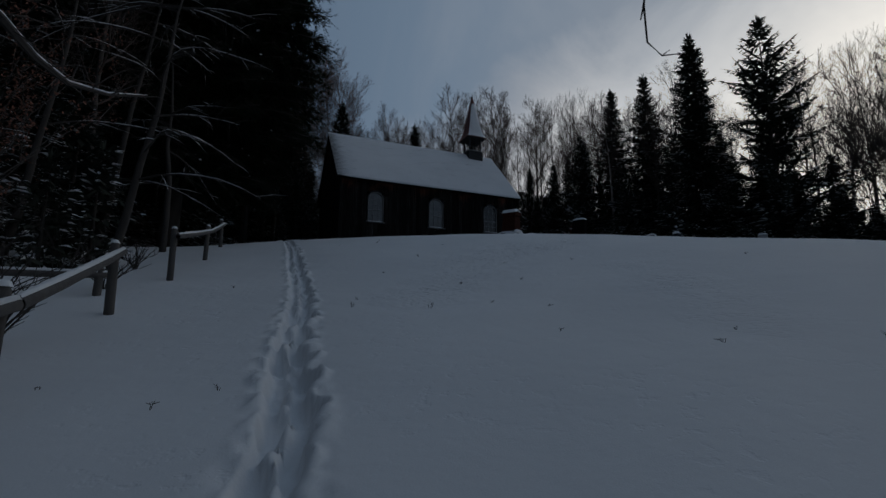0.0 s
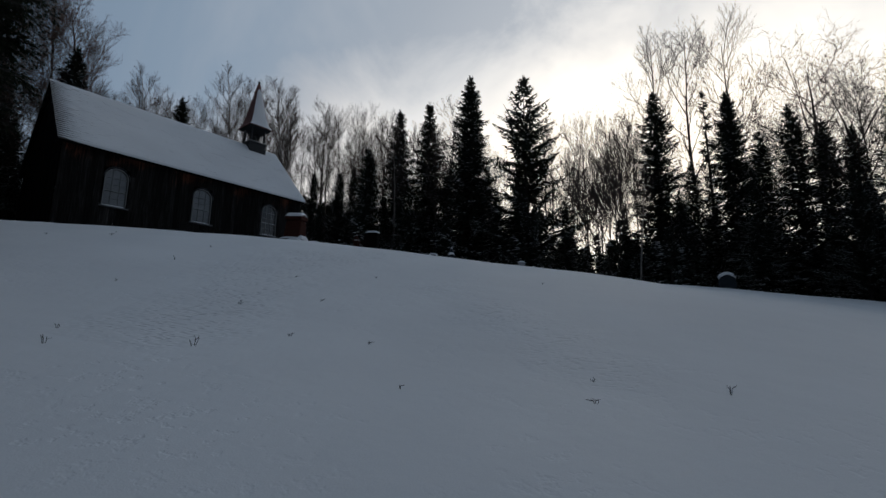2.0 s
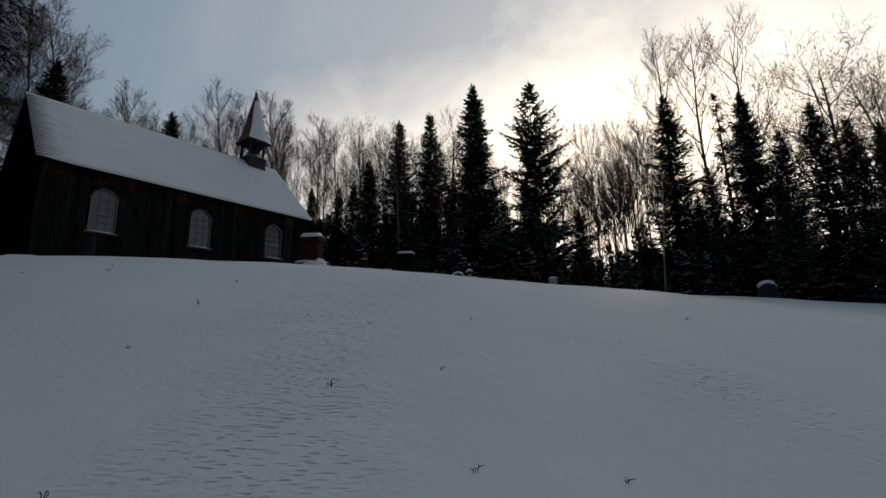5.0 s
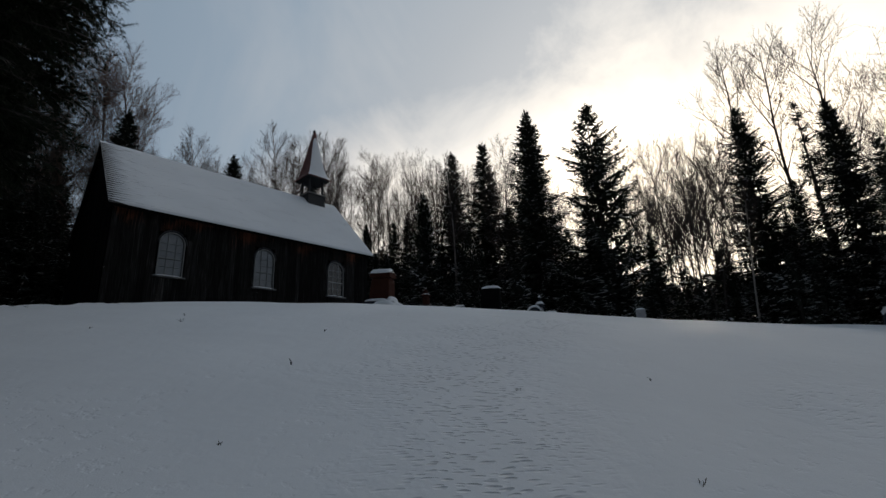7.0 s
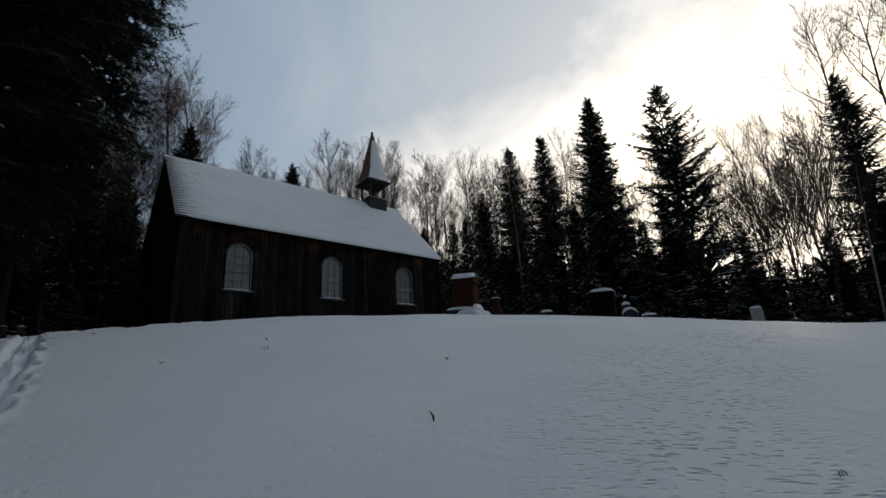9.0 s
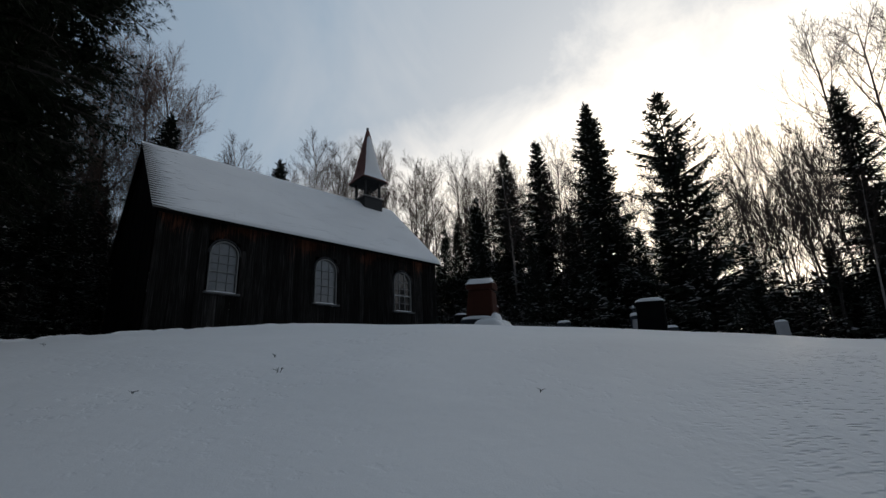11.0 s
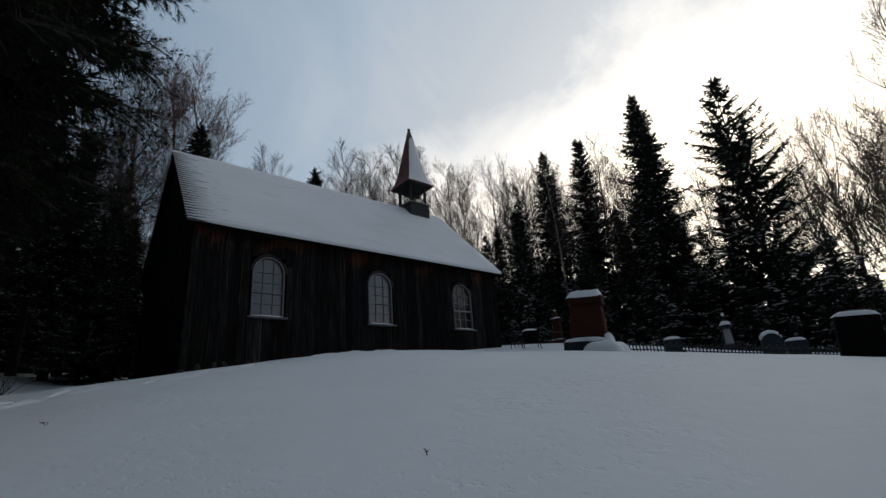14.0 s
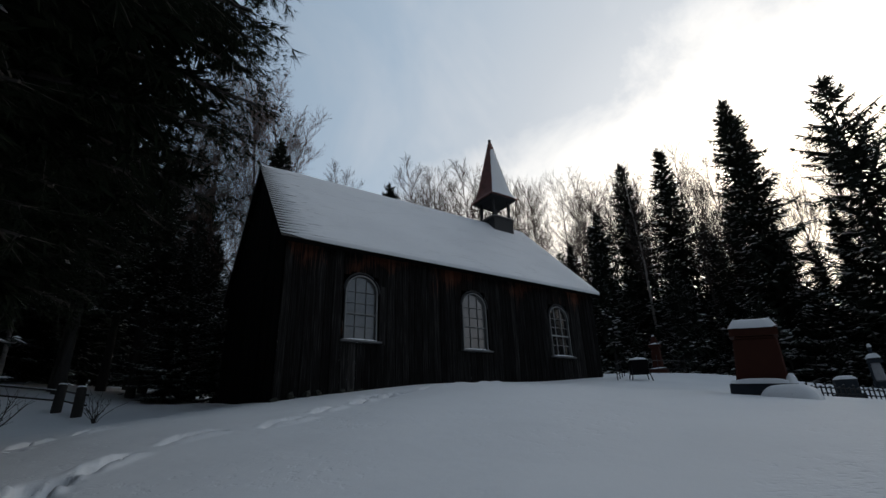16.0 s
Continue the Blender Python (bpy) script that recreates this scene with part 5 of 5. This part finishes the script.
def iron_fence(a, b, height, label, gap=0.13, spear=True):
    ax, ay = a
    f = thing("iron_fence", (ax, ay, ground_at(ax, ay)), label, "fence")
    long = math.hypot(b[0] - ax, b[1] - ay)
    n = int(long / gap)
    for i in range(n + 1):
        x, y = ax + (b[0] - ax) * i / n, ay + (b[1] - ay) * i / n
        z = ground_at(x, y)
        v, fc = [], []
        tall = height * (1.12 if i % 2 else 0.9)
        tube(v, fc, [Vector((x, y, z - 0.15)), Vector((x, y, z + tall * 0.84)), Vector((x, y, z + tall * 0.9)), Vector((x, y, z + tall))], [0.016, 0.016, 0.034 if spear else 0.014, 0.004], 5)
        part("picket", mesh_of("picket", v, fc, IRON), f)
    for g in (0.25, 0.72):
        v, fc = [], []
        tube(v, fc, [Vector((ax + (b[0] - ax) * k / 6, ay + (b[1] - ay) * k / 6, ground_at(ax + (b[0] - ax) * k / 6, ay + (b[1] - ay) * k / 6) + height * g)) for k in range(7)], [0.014] * 7, 5)
        part("rail", mesh_of("rail", v, fc, IRON), f)


iron_fence((14.4, 20.3), (19.5, 15.4), 0.25, "low black iron grave fence with pointed pickets", 0.09)
iron_fence((19.0, 27.2), (23.5, 27.0), 0.75, "thin wire grave fence half buried in snow", 0.75, False)
iron_fence((17.3, 26.3), (19.0, 27.2), 0.8, "thin wire grave frame with leaning legs", 0.6, False)


# ---- weeds and small growth in the snow ----
def weed(x, y, h, seed, n=5):
    r = random.Random(seed)
    v, f = [], []
    for i in range(n):
        a = r.uniform(0, 6.28)
        tip = Vector((math.cos(a) * h * r.uniform(0.2, 0.9), math.sin(a) * h * r.uniform(0.2, 0.9), h * r.uniform(0.3, 1.0)))
        mid = tip * 0.5 + Vector((r.uniform(-0.02, 0.02), r.uniform(-0.02, 0.02), h * 0.12))
        tube(v, f, [Vector((0, 0, -0.05)), mid, tip], [0.0032, 0.0028, 0.0015], 4)
        if i % 2 == 0:
            tube(v, f, [mid, mid + Vector((r.uniform(-0.05, 0.05), r.uniform(-0.05, 0.05), h * 0.25))], [0.004, 0.002], 3)
    ob = tagged(new("dead_weed", mesh_of("dead_weed", v, f, WEED)), "dry dead weed poking through the snow", "weed", "dead weeds in the snow")
    ob.location = (x, y, ground_at(x, y))


WEEDS = [(2.87, 6.26, 0.18), (1.85, 6.86, 0.09), (2.04, 7.45, 0.06), (3.82, 6.08, 0.05), (4.3, 5.33, 0.05), (5.64, 2.16, 0.1), (5.05, 3.16, 0.05), (4.54, 2.94, 0.05), (3.6, 4.17, 0.06),
         (4.14, 7.85, 0.14), (5.96, 13.0, 0.05), (9.4, 5.82, 0.05), (4.8, 16.0, 0.06), (5.99, 9.29, 0.06), (7.18, 8.35, 0.05), (5.18, 7.4, 0.05), (3.27, 10.17, 0.05), (4.71, 11.73, 0.14),
         (3.25, 15.41, 0.05), (4.5, 15.22, 0.12), (2.76, 19.07, 0.05), (-0.24, 3.75, 0.07), (0.18, 3.97, 0.06), (-1.07, 4.41, 0.05), (0.16, 9.29, 0.05)]
for i, (x, y, h) in enumerate(WEEDS):
    weed(x, y, h * (0.6 if h > 0.1 else 0.9), 100 + i, 3 if h < 0.08 else 4)


def shrub(x, y, h, seed, label, leaves=0, mat=BARK):
    r = random.Random(seed)
    t = thing("shrub", (x, y, ground_at(x, y)), label, "shrub", "bare shrubs along the fence")
    v, f, lv, lf = [], [], [], []
    base = Vector((x, y, ground_at(x, y)))
    for i in range(14):
        a = r.uniform(0, 6.28)
        p = base.copy()
        d = Vector((math.cos(a) * 0.7, math.sin(a) * 0.7, 1)).normalized()
        pts = [p - Vector((0, 0, 0.1))]
        for k in range(5):
            d = (d + Vector((r.uniform(-1, 1), r.uniform(-1, 1), r.uniform(-0.5, 0.4))) * 0.28).normalized()
            p = p + d * h * r.uniform(0.14, 0.28)
            pts.append(p)
            if k > 0:
                e = p + (d + Vector((r.uniform(-1, 1), r.uniform(-1, 1), r.uniform(-0.3, 0.7)))).normalized() * h * 0.22
                tube(v, f, [p, e], [0.006, 0.003], 3)
                for _ in range(leaves):
                    c = p.lerp(e, r.random()) + Vector((r.uniform(-0.1, 0.1), r.uniform(-0.1, 0.1), r.uniform(-0.1, 0.05)))
                    w = Vector((r.uniform(-1, 1), r.uniform(-1, 1), r.uniform(-1, 1))).normalized()
                    u = w.orthogonal().normalized()
                    m = len(lv)
                    lv.extend((c, c + w * 0.03 + u * 0.016, c + w * 0.06, c + w * 0.03 - u * 0.016))
                    lf.append((m, m + 1, m + 2, m + 3))
        tube(v, f, pts, [0.014, 0.012, 0.010, 0.008, 0.006, 0.003], 4)
    part("branchwork", mesh_of("branchwork", v, f, mat), t)
    if leaves:
        tagged(part("foliage", mesh_of("foliage", lv, lf, BROWN_LEAF), t, "withered orange-brown leaves"), kind="stuff")


for i, (x, y, h) in enumerate([(-1.9, 5.6, 0.8), (-2.6, 7.4, 0.9), (-1.8, 9.2, 0.7), (-2.9, 11.2, 1.2), (-3.4, 8.3, 1.4), (-1.9, 12.0, 0.6), (0.2, 29.0, 1.0), (-1.2, 27.0, 1.3), (1.9, 31.0, 0.7)]):
    shrub(x, y, h, 200 + i, "leafless bush with thin dark stems in the snow")
for i, (x, y, h) in enumerate([(-4.6, 10.0, 4.5), (-5.6, 12.0, 5.5), (-4.2, 7.4, 3.6), (-6.4, 8.8, 5.0)]):
    shrub(x, y, h, 300 + i, "young beech holding its withered orange-brown leaves", 26, GREY_BARK)


def overhang():
    """A bare tree beside the start of the walk; one hanging twig reaches over the path."""
    r = random.Random(9)
    x, y = 4.6, -3.2
    g = ground_at(x, y)
    t = thing("leaning_tree", (x, y, g), "bare tree beside the path with one low hanging twig", "tree")
    v, f = [], []
    tube(v, f, [Vector((x, y, g - 0.2)), Vector((x - 0.1, y + 0.2, g + 3)), Vector((x - 0.5, y + 0.5, g + 7)), Vector((x - 0.6, y + 0.4, g + 11))], [0.22, 0.17, 0.11, 0.02], 9)
    part("trunk", mesh_of("trunk", v, f, BARK, True), t)
    v, f = [], []
    a = [Vector((x - 0.15, y + 0.25, g + 3.6)), Vector((3.4, -1.0, 3.0)), Vector((2.55, 0.9, 2.75)), Vector((2.16, 1.35, 2.35)), Vector((2.13, 1.45, 1.85)), Vector((2.17, 1.48, 1.66)), Vector((2.26, 1.47, 1.60)), Vector((2.36, 1.44, 1.62))]
    tube(v, f, a, [0.05, 0.03, 0.014, 0.008, 0.006, 0.005, 0.004, 0.0025], 5)
    tube(v, f, [a[4], a[4] + Vector((-0.03, 0.0, -0.10))], [0.005, 0.003], 4)
    tube(v, f, [a[6], a[6] + Vector((0.06, 0, 0.05))], [0.004, 0.002], 4)
    part("limb", mesh_of("limb", v, f, BARK), t)


overhang()


def left_tree():
    """A bare tree left of the fence; one long limb sags across with snow along it."""
    x, y = -3.6, 4.2
    g = ground_at(x, y)
    t = thing("bare_tree", (x, y, g), "dark bare tree with a long sagging snow-lined limb", "tree")
    v, f = [], []
    tube(v, f, [Vector((x, y, g - 0.2)), Vector((x - 0.1, y + 0.1, g + 3)), Vector((x - 0.2, y, g + 6.5)), Vector((x, y + 0.2, g + 11))], [0.2, 0.16, 0.11, 0.02], 9)
    part("trunk", mesh_of("trunk", v, f, BARK, True), t)
    bend = [Vector((x - 0.1, y + 0.1, g + 4.0)), Vector((-2.35, 4.8, 3.35)), Vector((-1.98, 5.2, 3.06)), Vector((-1.86, 5.67, 2.95)), Vector((-1.71, 6.18, 2.94)), Vector((-1.48, 6.83, 3.16)), Vector((-1.16, 7.43, 3.48))]
    v, f = [], []
    tube(v, f, bend, [0.07, 0.05, 0.042, 0.036, 0.03, 0.02, 0.008], 6)
    r = random.Random(4)
    for p, q in zip(bend[1:], bend[2:]):
        for _ in range(6):
            a = p.lerp(q, r.random())
            e = a + Vector((r.uniform(-0.3, 0.5), r.uniform(-0.2, 0.9), r.uniform(-0.35, 0.5))) * r.uniform(0.5, 1.5)
            tube(v, f, [a, a.lerp(e, 0.5) + Vector((0, 0, 0.04)), e], [0.010, 0.007, 0.003], 4)
    part("limb", mesh_of("limb", v, f, BARK), t)
    v, f = [], []
    tube(v, f, [p + Vector((0, 0, 0.03)) for p in bend[1:]], [0.02, 0.028, 0.024, 0.02, 0.012, 0.004], 5)
    tagged(new("limb_snow", mesh_of("limb_snow", v, f, SNOW_CAP, True)), "thin line of snow along a sagging limb", "snow")


left_tree()


def understory_tree(x, y, tall, tip, seed, limbs):
    """A thin leaning tree of the dark wood, its long bare boughs lined with snow."""
    r = random.Random(seed)
    g = ground_at(x, y)
    t = thing("bare_tree", (x, y, g), "thin leaning leafless tree with snow-lined boughs", "tree", "bare trees beside the fence")
    foot, head = Vector((x, y, g - 0.2)), Vector((x + tip[0], y + tip[1], g + tall))
    axis = [foot.lerp(head, k / 6) + Vector((r.uniform(-0.1, 0.1), r.uniform(-0.1, 0.1), 0)) * (0 < k < 6) for k in range(7)]
    tv, tf, bv, bf, sv, sf = [], [], [], [], [], []
    tube(tv, tf, axis, [0.10, 0.085, 0.07, 0.055, 0.04, 0.026, 0.01], 8)
    for n in range(limbs):
        a = axis[1].lerp(axis[-1], r.random() ** 0.8)
        way = Vector((math.cos(n * 2.4), math.sin(n * 2.4), r.uniform(0.1, 0.7))).normalized()
        long = r.uniform(1.6, 3.4)
        pts = [a]
        for k in range(6):
            way = (way + Vector((r.uniform(-0.12, 0.12), r.uniform(-0.12, 0.12), -0.13 + r.uniform(-0.07, 0.07)))).normalized()
            pts.append(pts[-1] + way * long / 6)
        tube(bv, bf, pts, [0.028, 0.024, 0.019, 0.015, 0.011, 0.007, 0.003], 5)
        tube(sv, sf, [p + Vector((0, 0, 0.018)) for p in pts[1:]], [0.004, 0.011, 0.010, 0.007, 0.005, 0.002], 4)
        for p, q in zip(pts[1:], pts[2:]):
            for _ in range(3):
                c = p.lerp(q, r.random())
                e = c + (way + Vector((r.uniform(-1, 1), r.uniform(-1, 1), r.uniform(-0.5, 0.5)))).normalized() * r.uniform(0.3, 0.9)
                m = c.lerp(e, 0.5) + Vector((0, 0, 0.03))
                tube(bv, bf, [c, m, e], [0.008, 0.006, 0.002], 3)
                if r.random() < 0.2:
                    tube(sv, sf, [c + Vector((0, 0, 0.008)), m + Vector((0, 0, 0.01)), e], [0.004, 0.008, 0.001], 3)
    part("trunk", mesh_of("trunk", tv, tf, BARK, True), t)
    tagged(part("branchwork", mesh_of("branchwork", bv, bf, BARK), t), kind="stuff")
    tagged(part("bough_snow", mesh_of("bough_snow", sv, sf, SNOW_CAP), t, "thin lines of snow on the boughs"), kind="stuff")


for i, (x, y, tall, tip, limbs) in enumerate([(-2.3, 11.4, 7.5, (1.0, 0.2), 11), (-4.2, 11.8, 8.0, (0.7, 0.5), 10), (-3.2, 14.2, 8.5, (1.0, -0.4), 11), (-1.9, 15.6, 7.0, (-0.4, 0.6), 8), (-5.4, 9.4, 7.0, (0.3, 0.6), 8)]):
    understory_tree(x, y, tall, tip, 400 + i, limbs)

# ---- foundation stones and wall boards, last for their number ----
def stones():
    r = random.Random(3)
    for i in range(9):
        x = X0 + 0.1 + i * 0.33 + r.uniform(-0.1, 0.1)
        bm = bmesh.new()
        bmesh.ops.create_icosphere(bm, subdivisions=1, radius=0.5)
        for v in bm.verts:
            v.co *= r.uniform(0.85, 1.1)
        moved(bm, pose(x, Y0 - 0.06, ground_at(x, Y0) + r.uniform(-0.12, 0.05), r.uniform(0, 40), 0, r.uniform(0, 90)) @ Matrix.Diagonal((r.uniform(0.25, 0.42), 0.22, r.uniform(0.18, 0.3), 1)))
        part("foundation_stone", from_bm("foundation_stone", bm, FIELDSTONE), chapel)


stones()
boards_on(south, 1, lambda m, w: eave_in, X1 - X0, pose(X0, Y0, 0), WINDOWS)
# gable boards in the shade-darkened copy of the wall boards
boards_on(gables[0], 2, gable_top, Y1 - Y0, pose(X0, Y1, 0, 0, 0, -90), mat=SHADED_BOARD)
boards_on(gables[1], 3, gable_top, Y1 - Y0, pose(X1, Y0, 0, 0, 0, 90), mat=SHADED_BOARD)
